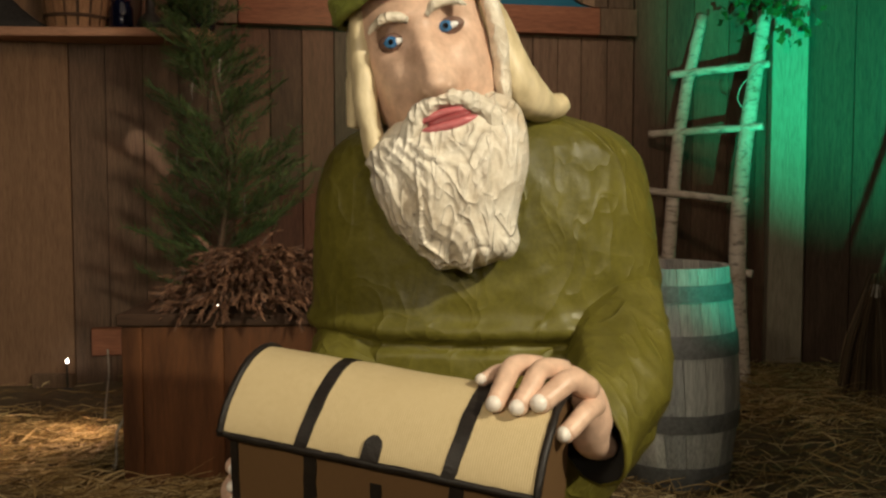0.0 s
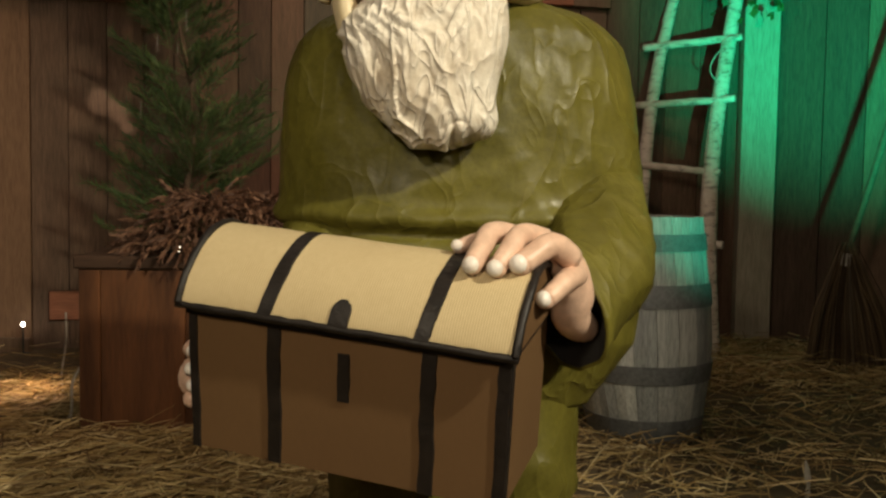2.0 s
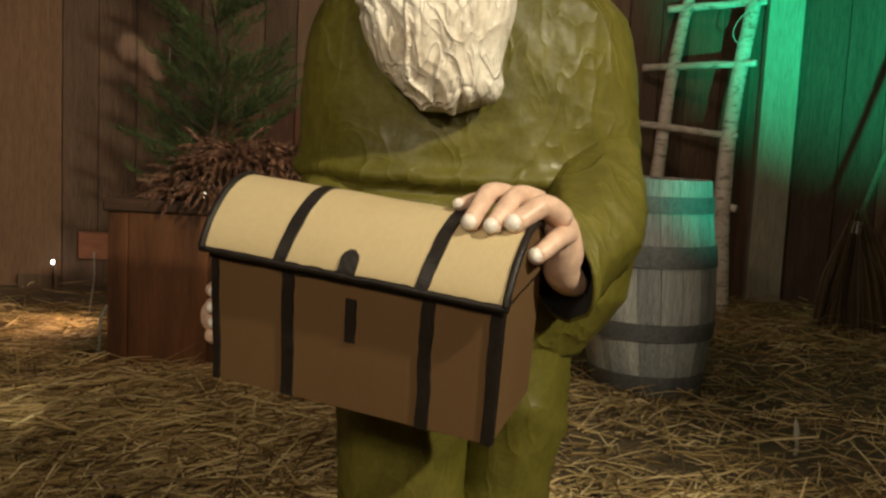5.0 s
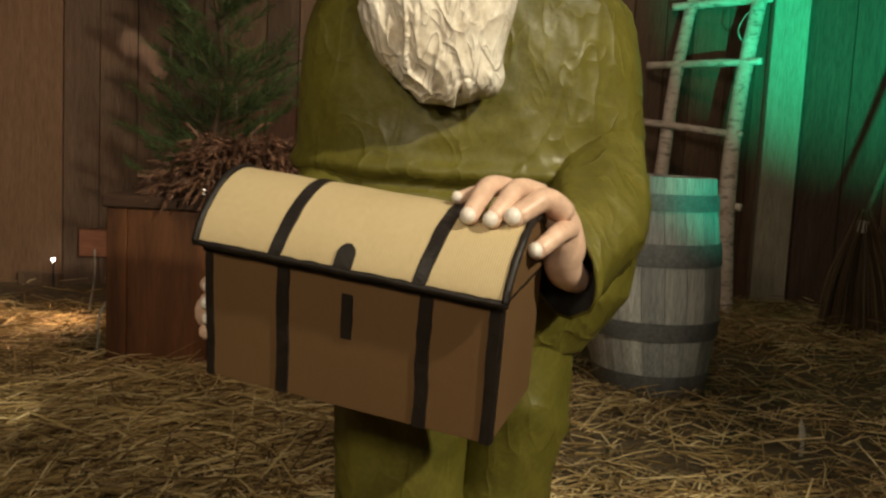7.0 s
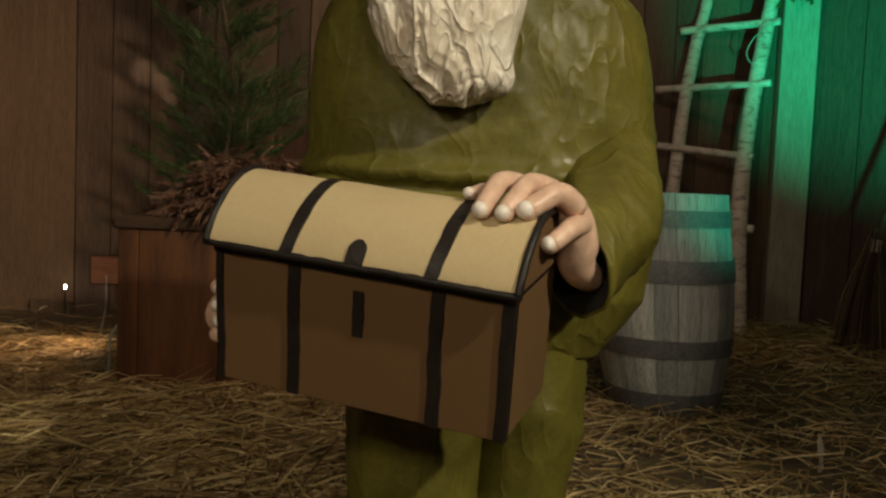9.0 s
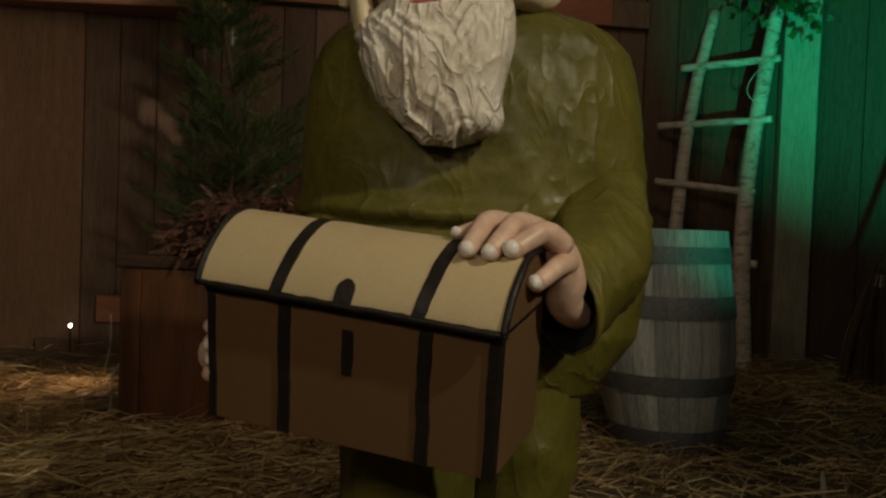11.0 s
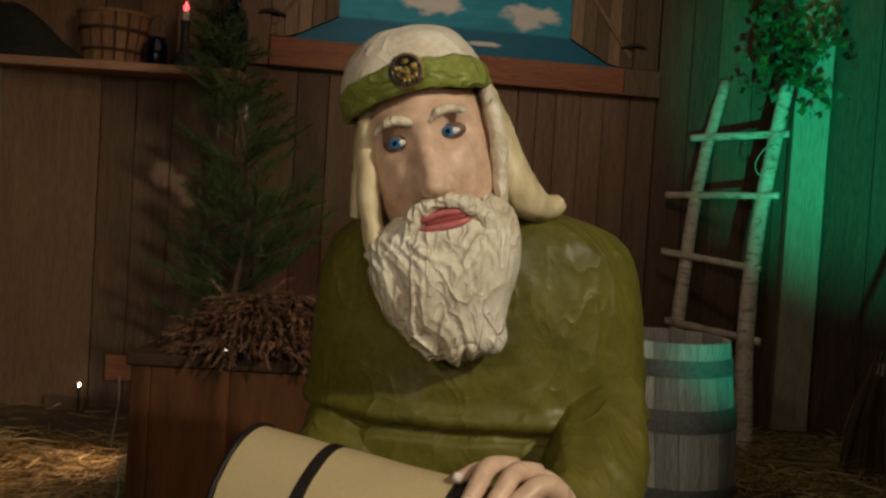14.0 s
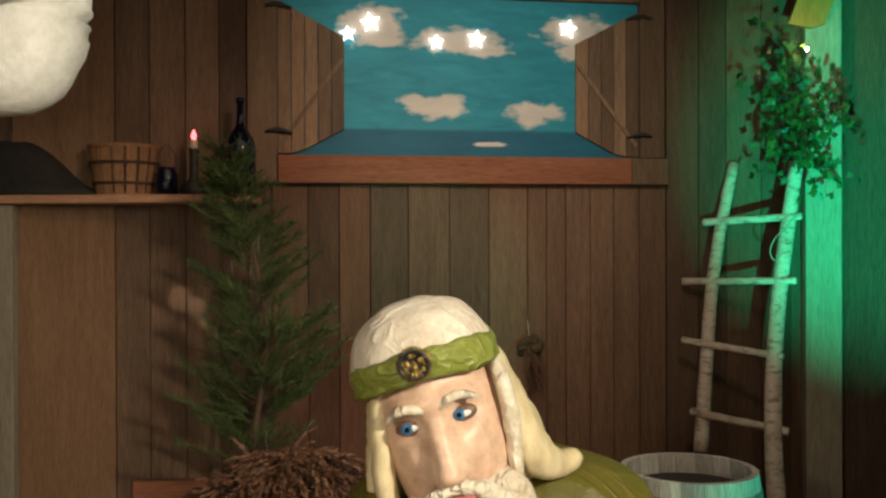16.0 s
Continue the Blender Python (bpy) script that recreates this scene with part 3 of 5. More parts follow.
def straw_field(name, n, x0, x1, y0, y1, lift, label, seed, ln=(0.05, 0.22), avoid=True):
    rs = random.Random(seed)
    segs = []
    while len(segs) < n:
        x, y = rs.uniform(x0, x1), rs.uniform(y0, y1)
        if noise.noise(Vector((x * 2.1, y * 2.1, seed))) + rs.uniform(-0.5, 0.9) < -0.1:
            continue
        if x < -1.15 and y > 4.2 + 0.25 * noise.noise(Vector((x * 3, y * 3, 2))) and rs.random() < 0.93:
            continue
        a = rs.uniform(0, math.pi) * 0.5 + rs.gauss(0, 0.6)
        l = rs.uniform(*ln)
        z = heap(x, y) + abs(rs.gauss(0, lift))
        tilt = rs.gauss(0, 0.14)
        d = Vector((math.cos(a), math.sin(a), tilt)) * l / 2
        c = Vector((x, y, z + abs(d.z) * 0.8))
        m = c + Vector((rs.gauss(0, 0.008), rs.gauss(0, 0.008), rs.gauss(0.004, 0.006)))
        segs.append((c - d, m, c + d, rs.uniform(0.0026, 0.0068)))
    return tagged(new(name, blades(name, segs, STRAW)), label, "straw", kind="stuff")


straw_field("straw", 15000, -3.2, 3.0, 1.6, 5.3, 0.018, "golden loose straw strewn over the floor", 3)
straw_field("straw_pile", 7000, -1.7, 0.2, 1.9, 3.2, 0.03, "thick heap of golden straw before the crate", 5, (0.06, 0.26))
straw_field("straw_near", 4500, -1.6, 1.8, 0.7, 2.3, 0.016, "loose straw about the figure's feet", 6)
straw_field("straw_corner", 2600, -2.6, -1.2, 3.2, 4.4, 0.03, "straw lit warmly beside the wall", 7)
straw_field("straw_ladder", 1800, 1.0, 2.3, 4.0, 5.3, 0.035, "straw banked below the ladder", 8)

# ---- crate with dry sprays and small fir tree ----
crate = base("wooden_crate", pose(-0.79, 3.42, 0, 0, 0, 2), "tall reddish stained wooden crate with dark rim", "crate")
for nm, lo, hi in (("front_board", (-0.33, -0.235, 0.0), (-0.2605, -0.215, 0.605)), ("front_board", (-0.2595, -0.234, 0.0), (0.0195, -0.215, 0.605)), ("front_board", (0.0205, -0.235, 0.0), (0.33, -0.215, 0.605)),
                   ("back_panel", (-0.33, 0.215, 0.0), (0.33, 0.235, 0.605)), ("side_panel", (-0.33, -0.213, 0.0), (-0.31, 0.213, 0.605)), ("side_panel", (0.31, -0.213, 0.0), (0.33, 0.213, 0.605))):
    bm = bmesh.new()
    box(bm, lo, hi, 0.003)
    part(nm, bm, CRATEW, crate)
for lo, hi in (((-0.345, -0.25, 0.607), (0.345, 0.25, 0.65)),):
    bm = bmesh.new()
    box(bm, lo, hi, 0.006)
    part("rim", bm, CRATE_DARK, crate, "dark worn top board")


def fir():
    rs = random.Random(21)
    ob = base("fir_tree", pose(-1.09, 4.42, 0), "small slender green fir tree behind the crate", "tree")
    path = spline([(0, 0, 0.0), (0.0, 0, 0.6), (0.07, 0, 1.2), (-0.02, 0, 1.75), (-0.14, 0.0, 2.12)], 40)
    bm = bmesh.new()
    tube(bm, [(*p, 0.022 - 0.0045 * i) for i, p in enumerate([(0, 0, 0), (0, 0, 0.6), (0.07, 0, 1.2), (-0.02, 0, 1.75)])], 24, 8, wobble=0.003)
    part("trunk", bm, BARK, ob, smooth=True)
    bm = bmesh.new()
    box(bm, (-0.16, -0.03, 0), (0.16, 0.03, 0.04), 0.004)
    box(bm, (-0.03, -0.16, 0.04), (0.03, 0.16, 0.08), 0.004)
    part("stand", bm, BARN, ob)
    segs, limbs = [], []
    for k in range(130):
        f = rs.random() ** 0.9
        z = 0.58 + f * 1.5
        i = min(39, int(z / 2.12 * 39))
        o = Vector(path[i])
        o.z = z
        wid = (0.42 * (1 - f) ** 0.8 + 0.10) * (0.75 if f < 0.12 else 1.0)
        a = rs.uniform(0, 2 * math.pi)
        l = wid * rs.uniform(0.55, 1.1)
        up = rs.uniform(0.25, 0.75)
        d = Vector((math.cos(a), math.sin(a) * 0.7, up)).normalized()
        e = o + d * l
        sag = Vector((0, 0, -0.05 * l))
        limbs.append((o, (o + e) / 2 + sag * 2, e, 0.006))
        nsp = max(5, int(l * 34))
        for j in range(nsp):
            t = 0.15 + 0.85 * j / nsp
            p = o.lerp(e, t) + sag * 4 * t * (1 - t)
            for s in (-1, 1):
                side = d.cross(Vector((0, 0, 1))).normalized() * s
                dd = (d * 0.9 + side * rs.uniform(0.3, 0.9) + Vector((rs.gauss(0, 0.2), rs.gauss(0, 0.2), rs.uniform(-0.1, 0.45)))).normalized()
                ll = rs.uniform(0.06, 0.15) * (1.15 - 0.5 * t)
                segs.append((p, p + dd * ll * 0.5, p + dd * ll, 0.004))
                for q in range(4):
                    pp = p + dd * ll * (0.25 + 0.2 * q)
                    d2 = (dd + Vector((rs.gauss(0, 0.55), rs.gauss(0, 0.55), rs.gauss(0.1, 0.45)))).normalized()
                    l2 = rs.uniform(0.025, 0.05)
                    segs.append((pp, pp + d2 * l2 * 0.5, pp + d2 * l2, 0.0035))
    tin = []
    for k in range(8):
        z = rs.uniform(0.75, 1.95)
        f = (z - 0.58) / 1.5
        p = Vector((0.05 + rs.uniform(-1, 1) * (0.26 * (1 - f) + 0.04), -0.22 * (1 - f) - 0.06, z))
        tin.append((p, p - Vector((0.002, 0, 0.04)), p - Vector((0.0, 0, rs.uniform(0.06, 0.11))), 0.0026))
    for nm, sg, mat in (("branchwork", limbs, BARK), ("crown", segs, NEEDLE), ("tinsel", tin, TINSEL)):
        c = new(nm, blades(nm, sg, mat))
        c.parent = ob
        c["kind"] = "stuff"


fir()


def sprays():
    """Wilted fronds that spread from the middle and droop over the crate's edges."""
    rs = random.Random(9)
    segs = []
    for k in range(430):
        th, r = rs.uniform(0, 2 * math.pi), math.sqrt(rs.random())
        p = Vector((0.27 * r * math.cos(th), 0.16 * r * math.sin(th), 0.02 + 0.20 * (1 - r * r) * rs.uniform(0.6, 1.05)))
        d = Vector((math.cos(th) * 0.7 + rs.gauss(0.25, 0.35), math.sin(th) * 0.6 - 0.25 + rs.gauss(0, 0.3), rs.gauss(0.10, 0.15))).normalized()
        width = rs.uniform(0.006, 0.010)
        for j in range(5):
            q = p + d * rs.uniform(0.024, 0.036)
            over = q.y < -0.165
            q.z = max(-0.11 if over else 0.006, q.z)
            segs.append((p, (p + q) / 2 + Vector((0, 0, 0.003)), q, width))
            for m in range(5):
                a = p.lerp(q, m / 5)
                e = a + (d + Vector((rs.gauss(0, 0.35), rs.gauss(0, 0.35), rs.gauss(-0.05, 0.25)))).normalized() * rs.uniform(0.016, 0.030)
                e.z = max(-0.12 if over else 0.004, e.z)
                segs.append((a, (a + e) / 2, e, 0.0055))
            d = (d + Vector((rs.gauss(0, 0.12), rs.gauss(0, 0.12), rs.gauss(-0.20, 0.12)))).normalized()
            p = q
    ob = new("dry_branch_bundle", blades("dry_branch_bundle", segs, TWIG))
    ob.location = (-0.66, 3.34, 0.652)
    tagged(ob, "bundle of wilted brown evergreen sprays drooping on the crate", "branches", kind="stuff")


sprays()

# ---- small things on the crate and on the straw ----
def pine_cone(m):
    ob = base("pine_cone", m, "small dark brown pine cone on the crate", "pine cone")
    bm = bmesh.new()
    ball(bm, (0, 0, 0.024), (0.020, 0.020, 0.024), 0, 10)
    for k in range(36):
        h, a = k / 36, k * 2.4
        r = 0.021 * math.sin(math.pi * (0.12 + 0.8 * h))
        ball(bm, (r * math.cos(a), r * math.sin(a), 0.004 + 0.042 * h), (0.006, 0.006, 0.004), 0, 6)
    part("scales", bm, BARK, ob)


pine_cone(pose(-0.90, 3.24, 0.650))
fairy = base("fairy_light", pose(-0.785, 3.20, 0.650), "tiny lit fairy light at the crate's edge", "light")
bm = bmesh.new()
disc_stack(bm, [(0.006, 0.0), (0.006, 0.016)], 8)
part("socket", bm, IRON, fairy)
bm = bmesh.new()
ball(bm, (0, 0, 0.024), (0.007, 0.007, 0.010), 0, 10)
part("bulb", bm, WARMBULB, fairy)
stalk = new("dry_stalk")
stalk.matrix_world = pose(1.13, 2.62, 0)
tagged(stalk, "pale dry husk standing up in the straw", "stalk")
bm = bmesh.new()
tube(bm, [(0.0, 0, 0.0, 0.004), (0.004, 0, 0.06, 0.010), (0.0, 0, 0.10, 0.009), (-0.006, 0, 0.135, 0.002)], 14, 8, flat=0.4)
part("husk", bm, CORD, stalk, smooth=True)

# ---- barrel ----
LEANX = -0.065 / 0.808
barrel = base("barrel", pose(0.857, 3.386, 0), "weathered blue-grey wooden barrel with broad dark hoops", "barrel")
BH, NS = 0.808, 20


def barrel_r(z):
    """Radius: narrow foot, widest below the middle, then slowly in to the rim."""
    return float(np.interp(z / BH, [k / 20 for k in range(21)], [q[0] for q in spline([(0.188,), (0.226,), (0.254,), (0.260,), (0.2525,), (0.246,)], 21)]))


for k in range(NS):
    bm = bmesh.new()
    a0, a1 = 2 * math.pi * k / NS + 0.004, 2 * math.pi * (k + 1) / NS - 0.004
    rows = []
    for i in range(13):
        z = BH * i / 12
        r = barrel_r(z)
        rows.append([(rr * math.cos(a) + LEANX * z, rr * math.sin(a), z) for rr, a in ((r, a0), (r + 0.002, (a0 + a1) / 2), (r, a1), (r - 0.022, a1), (r - 0.022, a0))])
    rings(bm, rows)
    part("stave", bm, STAVE, barrel)
for z0, z1 in ((0.012, 0.105), (0.235, 0.300), (0.500, 0.578), (0.692, 0.750)):
    bm = bmesh.new()
    zs = [z0 + (z1 - z0) * q / 4 for q in range(5)]
    rows = [[((r + 0.0012 * noise.noise(Vector((q * 0.9, z * 30, 0)))) * math.cos(2 * math.pi * q / 48) + LEANX * z, r * math.sin(2 * math.pi * q / 48), z) for q in range(48)] for z, r in [(z0, barrel_r(z0) + 0.001)] + [(z, barrel_r(z) + 0.0055) for z in zs] + [(z1, barrel_r(z1) + 0.001)]]
    rings(bm, rows, cap=(False, False))
    part("hoop", bm, HOOP, barrel, "dull dark metal hoop")
bm = bmesh.new()
disc_stack(bm, [(0.17, 0.02), (0.17, 0.04)])
part("bottom_board", bm, STAVE, barrel)
# disc added below the rim, coloured dark as the barrel's inner shade
bm = bmesh.new()
disc_stack(bm, [(0.222, 0.715), (0.222, 0.735)], 32)
for v in bm.verts:
    v.co.x += LEANX * v.co.z
part("head_board", bm, FELT_AND_SHADE, barrel, "dark disc standing in for the shade inside the open barrel")

# ---- birch ladder with ivy ----
ladder = base("birch_ladder", pose(1.55, 5.2, 0), "rustic ladder of pale birch poles and rungs", "ladder")


def pole(name, a, b, r0, r1, seed, bow=(0, 0, 0, 0, 0)):
    rs = random.Random(seed)
    a, b = Vector(a), Vector(b)
    mid = [a.lerp(b, f) + Vector((o + rs.gauss(0, 0.003), rs.gauss(0, 0.006), 0)) for f, o in zip((0, 0.25, 0.5, 0.75, 1), bow)]
    bm = bmesh.new()
    tube(bm, [(*(p - Vector((1.55, 5.2, 0))), r0 + (r1 - r0) * i / 4) for i, p in enumerate(mid)], 26, 10, wobble=0.004, freq=14)
    return part(name, bm, BIRCH, ladder, smooth=True)


pole("pole", (1.25, 5.20, 0.46), (1.566, 5.66, 2.115), 0.042, 0.034, 1, (0, -0.023, -0.040, -0.037, -0.006))
pole("pole", (1.535, 4.81, 0.0), (1.872, 5.44, 2.10), 0.050, 0.040, 2, (0.03, -0.035, -0.068, -0.045, -0.004))
for i, (a, b, r) in enumerate((((1.365, 5.60, 1.76), (1.844, 5.28, 1.784), 0.024), ((1.235, 5.555, 1.405), (1.768, 5.15, 1.424), 0.023), ((1.20, 5.40, 1.07), (1.665, 5.06, 1.013), 0.022), ((1.215, 5.25, 0.68), (1.668, 4.98, 0.623), 0.024))):
    pole("rung", a, b, r, r * 0.85, 10 + i)


def ivy():
    rs = random.Random(4)
    ob = base("ivy_plant", pose(1.80, 5.40, 2.02), "green and red ivy draped over the ladder top", "plant")
    vines, leaf, red = [], bmesh.new(), bmesh.new()
    for k in range(54):
        o = Vector((rs.gauss(0.03, 0.06), rs.uniform(-0.06, 0.06), rs.uniform(0.12, 0.80)))
        p = o.copy()
        d = Vector((rs.gauss(0, 0.55), rs.gauss(-0.2, 0.3), rs.gauss(-0.5, 0.5))).normalized()
        if k > 46:
            o = p = Vector((0.24 + rs.uniform(-0.03, 0.10), -0.02, rs.uniform(0.42, 0.72)))
            d = Vector((0.25, 0, -1)).normalized()
        for j in range(7):
            q = p + d * rs.uniform(0.03, 0.07)
            q.x = max(-0.27, min(0.40, q.x))
            q.y = max(-0.16, min(0.10, q.y))
            vines.append((p, (p + q) / 2, q, 0.004))
            d = (d + Vector((rs.gauss(0, 0.4), rs.gauss(0, 0.2), rs.gauss(-0.15, 0.3)))).normalized()
            lm = red if k > 46 else leaf
            for _ in range(rs.choice((1, 1, 2))):
                c = q + Vector((rs.gauss(0, 0.02), rs.gauss(-0.012, 0.015), rs.gauss(0, 0.02)))
                s = rs.uniform(0.017, 0.036)
                t = Euler((rs.gauss(0.3, 0.6), rs.gauss(0, 0.6), rs.uniform(0, 6.28))).to_matrix()
                pts = [(0, -1.0, 0), (0.55, -0.35, 0.12), (1.0, 0.1, -0.05), (0.42, 0.35, 0.05), (0, 1.1, -0.15), (-0.42, 0.35, 0.05), (-1.0, 0.1, -0.05), (-0.55, -0.35, 0.12)]
                vs = [lm.verts.new(c + t @ (Vector((x, z, y)) * s)) for x, y, z in pts]
                cc = lm.verts.new(c + t @ Vector((0, 0.1 * s, 0)))
                for i in range(8):
                    lm.faces.new((vs[i], vs[(i + 1) % 8], cc))
            p = q
    s = new("vine", blades("vine", vines, BARK))
    s.parent = ob
    part("foliage", leaf, IVY, ob)
    part("red_foliage", red, IVY_RED, ob, "reddened trailing ivy leaves")
    bm = bmesh.new()
    ball(bm, (0.055, -0.17, 0.70), (0.009, 0.009, 0.012))
    part("small_bulb", bm, BULB, ob, "small white fairy light")


ivy()

# ---- loop of thin wire on the ladder ----
bm = bmesh.new()
tube(bm, [(0.0, 0.0, 0.0, 0.0035), (-0.051, -0.04, -0.045, 0.0035), (-0.122, -0.05, -0.123, 0.0035), (-0.144, -0.05, -0.192, 0.0035), (-0.113, -0.04, -0.239, 0.0035), (-0.082, -0.02, -0.208, 0.0035)], 30, 6)
wire = new("wire_loop", finish(bm, "wire_loop", CORD))
wire.location = (1.774, 5.22, 1.773)
tagged(wire, "thin pale wire looped over the ladder's top rung", "wire")

# ---- broom by the side wall ----
broom = base("broom", pose(2.13, 4.45, 0), "old twig broom standing against the dark wall", "broom")
bm = bmesh.new()
tube(bm, [(-0.04, 0, 0.6, 0.016), (0.12, 0.03, 1.1, 0.018), (0.30, 0.05, 1.75, 0.018)], 14, 8, wobble=0.002)
part("handle", bm, BARK, broom, smooth=True)
rs = random.Random(2)
segs = []
for k in range(420):
    x, y = rs.uniform(-0.22, 0.26), rs.gauss(0, 0.05)
    top = Vector((-0.04 + x * 0.12, y * 0.3, rs.uniform(0.55, 0.68)))
    bot = Vector((x, y, rs.uniform(0.0, 0.06)))
    segs.append((top, (top + bot) / 2 + Vector((x * 0.12, 0, 0)), bot, 0.006))
br = new("bristles", blades("bristles", segs, BRISTLE))
br.parent = broom
bm = bmesh.new()
tube(bm, [(-0.05, 0, 0.56, 0.035), (-0.04, 0, 0.62, 0.03)], 4, 12)
part("binding", bm, CORD, broom)

# ---- low board, lamp and cord by the wall ----
bm = bmesh.new()
box(bm, (-1.956, -0.05, 0.175), (-1.416, -0.017, 0.325), 0.004)
rail = new("wall_rail", finish(bm, "wall_rail", BARN_RED, False))
rail.matrix_world = win.matrix_world
tagged(rail, "short red-brown board fixed low on the wall", "board", kind="structure")
bm = bmesh.new()
box(bm, (-2.202, 4.90, 0.0), (-1.983, 4.97, 0.085), 0.006, 0, 0.006)
tagged(new("wooden_block", finish(bm, "wooden_block", FRAMEW, False)), "pale offcut of timber lying at the wall's foot", "wood block")
led = base("floor_lamp", pose(-2.0, 4.88, 0), "small bright lamp standing at the foot of the wall", "lamp")
bm = bmesh.new()
disc_stack(bm, [(0.05, 0.0), (0.05, 0.015), (0.006, 0.02), (0.004, 0.156)], 16)
part("stand", bm, IRON, led)
bm = bmesh.new()
ball(bm, (0, 0, 0.166), (0.007, 0.007, 0.011))
part("bulb", bm, BULB, led)
bm = bmesh.new()
tube(bm, [(0.02, 0.02, 0.24, 0.005), (0.03, 0.0, 0.12, 0.005), (0.04, -0.05, 0.05, 0.005), (0.30, -0.8, 0.05, 0.005), (0.55, -1.40, 0.045, 0.005), (0.597, -1.50, 0.11, 0.005), (0.602, -1.50, 0.20, 0.005), (0.63, -1.46, 0.27, 0.005)], 56, 6)
cable = new("power_cable", finish(bm, "power_cable", CORD))
cable.matrix_world = pose(-1.78, 4.8, 0)
tagged(cable, "cream electric cable hanging to the straw", "cable")

# ---- things on the shelf ----


def basket():
    ob = base("bushel_basket", pose(-1.92, 4.93, SHZ), "small round wooden slat basket with dark bands", "basket")
    for k in range(16):
        a0, a1 = 2 * math.pi * k / 16 + 0.045, 2 * math.pi * (k + 1) / 16 - 0.045
        bm = bmesh.new()
        rings(bm, [[(r * math.cos(a), r * math.sin(a), z) for r, a in ((q, a0), (q, a1), (q - 0.006, a1), (q - 0.006, a0))] for z, q in ((0.0, 0.145), (0.12, 0.168), (0.27, 0.185))])
        part("slat", bm, BASKETW, ob)
    for z, q in ((0.055, 0.158), (0.165, 0.178), (0.255, 0.186)):
        bm = bmesh.new()
        rings(bm, [[(r * math.cos(2 * math.pi * i / 30), r * math.sin(2 * math.pi * i / 30), zz) for i in range(30)] for r, zz in ((q, z), (q + 0.006, z), (q + 0.008, z + 0.016), (q + 0.002, z + 0.016))], cap=(False, False))
        part("band", bm, CRATE_DARK if z < 0.2 else BASKETW, ob)
    bm = bmesh.new()
    disc_stack(bm, [(0.143, 0.004), (0.143, 0.012)], 20)
    part("bottom_board", bm, BASKETW, ob)
    bm = bmesh.new()
    tube(bm, [(0.10, 0.14, 0.25, 0.004), (0.09, 0.13, 0.4, 0.004), (0.04, 0.12, 0.50, 0.004), (-0.08, 0.10, 0.52, 0.004), (-0.16, 0.06, 0.27, 0.004)], 24, 6)
    part("handle", bm, CORD, ob, smooth=True)


basket()


def hat():
    ob = base("felt_hat", pose(-2.44, 4.93, SHZ), "dark slouched felt hat lying on the shelf", "hat")
    bm = bmesh.new()
    rows = []
    for z, r in ((0.0, 0.30), (0.02, 0.31), (0.05, 0.27), (0.12, 0.22), (0.22, 0.17), (0.29, 0.11), (0.315, 0.04)):
        rows.append([Vector((r * 1.1 * math.cos(t) - z * 0.5 + 0.05, r * 0.55 * math.sin(t), z)) + Vector((0, 0, 0.02 * noise.noise(Vector((3 * math.cos(t), 3 * math.sin(t), z * 8)))) if z > 0 else (0, 0, 0)) for t in [2 * math.pi * k / 28 for k in range(28)]])
    rings(bm, rows)
    part("crown", bm, FELT_AND_SHADE, ob, smooth=True)


hat()


def bottle():
    ob = base("glass_bottle", pose(-1.275, 4.92, SHZ), "tall dark blue glass bottle on the shelf", "bottle")
    bm = bmesh.new()
    disc_stack(bm, [(0.075, 0.0), (0.082, 0.012), (0.082, 0.26), (0.068, 0.31), (0.028, 0.37), (0.019, 0.42), (0.019, 0.5), (0.025, 0.505), (0.025, 0.525)], 24)
    part("body", bm, BLUEGLASS, ob, smooth=True)


bottle()


def candle():
    ob = base("electric_candle", pose(-1.525, 4.9, SHZ), "electric candle with red glowing flame in dark holder", "candle")
    bm = bmesh.new()
    disc_stack(bm, [(0.07, 0.0), (0.075, 0.02), (0.06, 0.06), (0.026, 0.09), (0.022, 0.22), (0.028, 0.24), (0.028, 0.252)], 20)
    part("holder", bm, IRON, ob, smooth=True)
    bm = bmesh.new()
    disc_stack(bm, [(0.02, 0.252), (0.021, 0.29), (0.019, 0.30)], 14)
    part("stick", bm, WAX, ob)
    bm = bmesh.new()
    disc_stack(bm, [(0.008, 0.30), (0.016, 0.316), (0.012, 0.332), (0.003, 0.355)], 12)
    part("flame", bm, FLAME, ob, "glowing red flame bulb", smooth=True)
    mug = base("glass_jar", pose(-1.67, 4.88, SHZ), "small dark blue glass jar with wire handle", "jar")
    bm = bmesh.new()
    disc_stack(bm, [(0.055, 0.0), (0.06, 0.01), (0.06, 0.11), (0.05, 0.13), (0.05, 0.15)], 20)
    part("body", bm, BLUEGLASS, mug, smooth=True)
    bm = bmesh.new()
    tube(bm, [(-0.05, 0, 0.14, 0.003), (-0.045, 0, 0.22, 0.003), (0.0, 0, 0.27, 0.003), (0.045, 0, 0.22, 0.003), (0.05, 0, 0.14, 0.003)], 16, 6)
    part("handle", bm, IRON, mug)


candle()

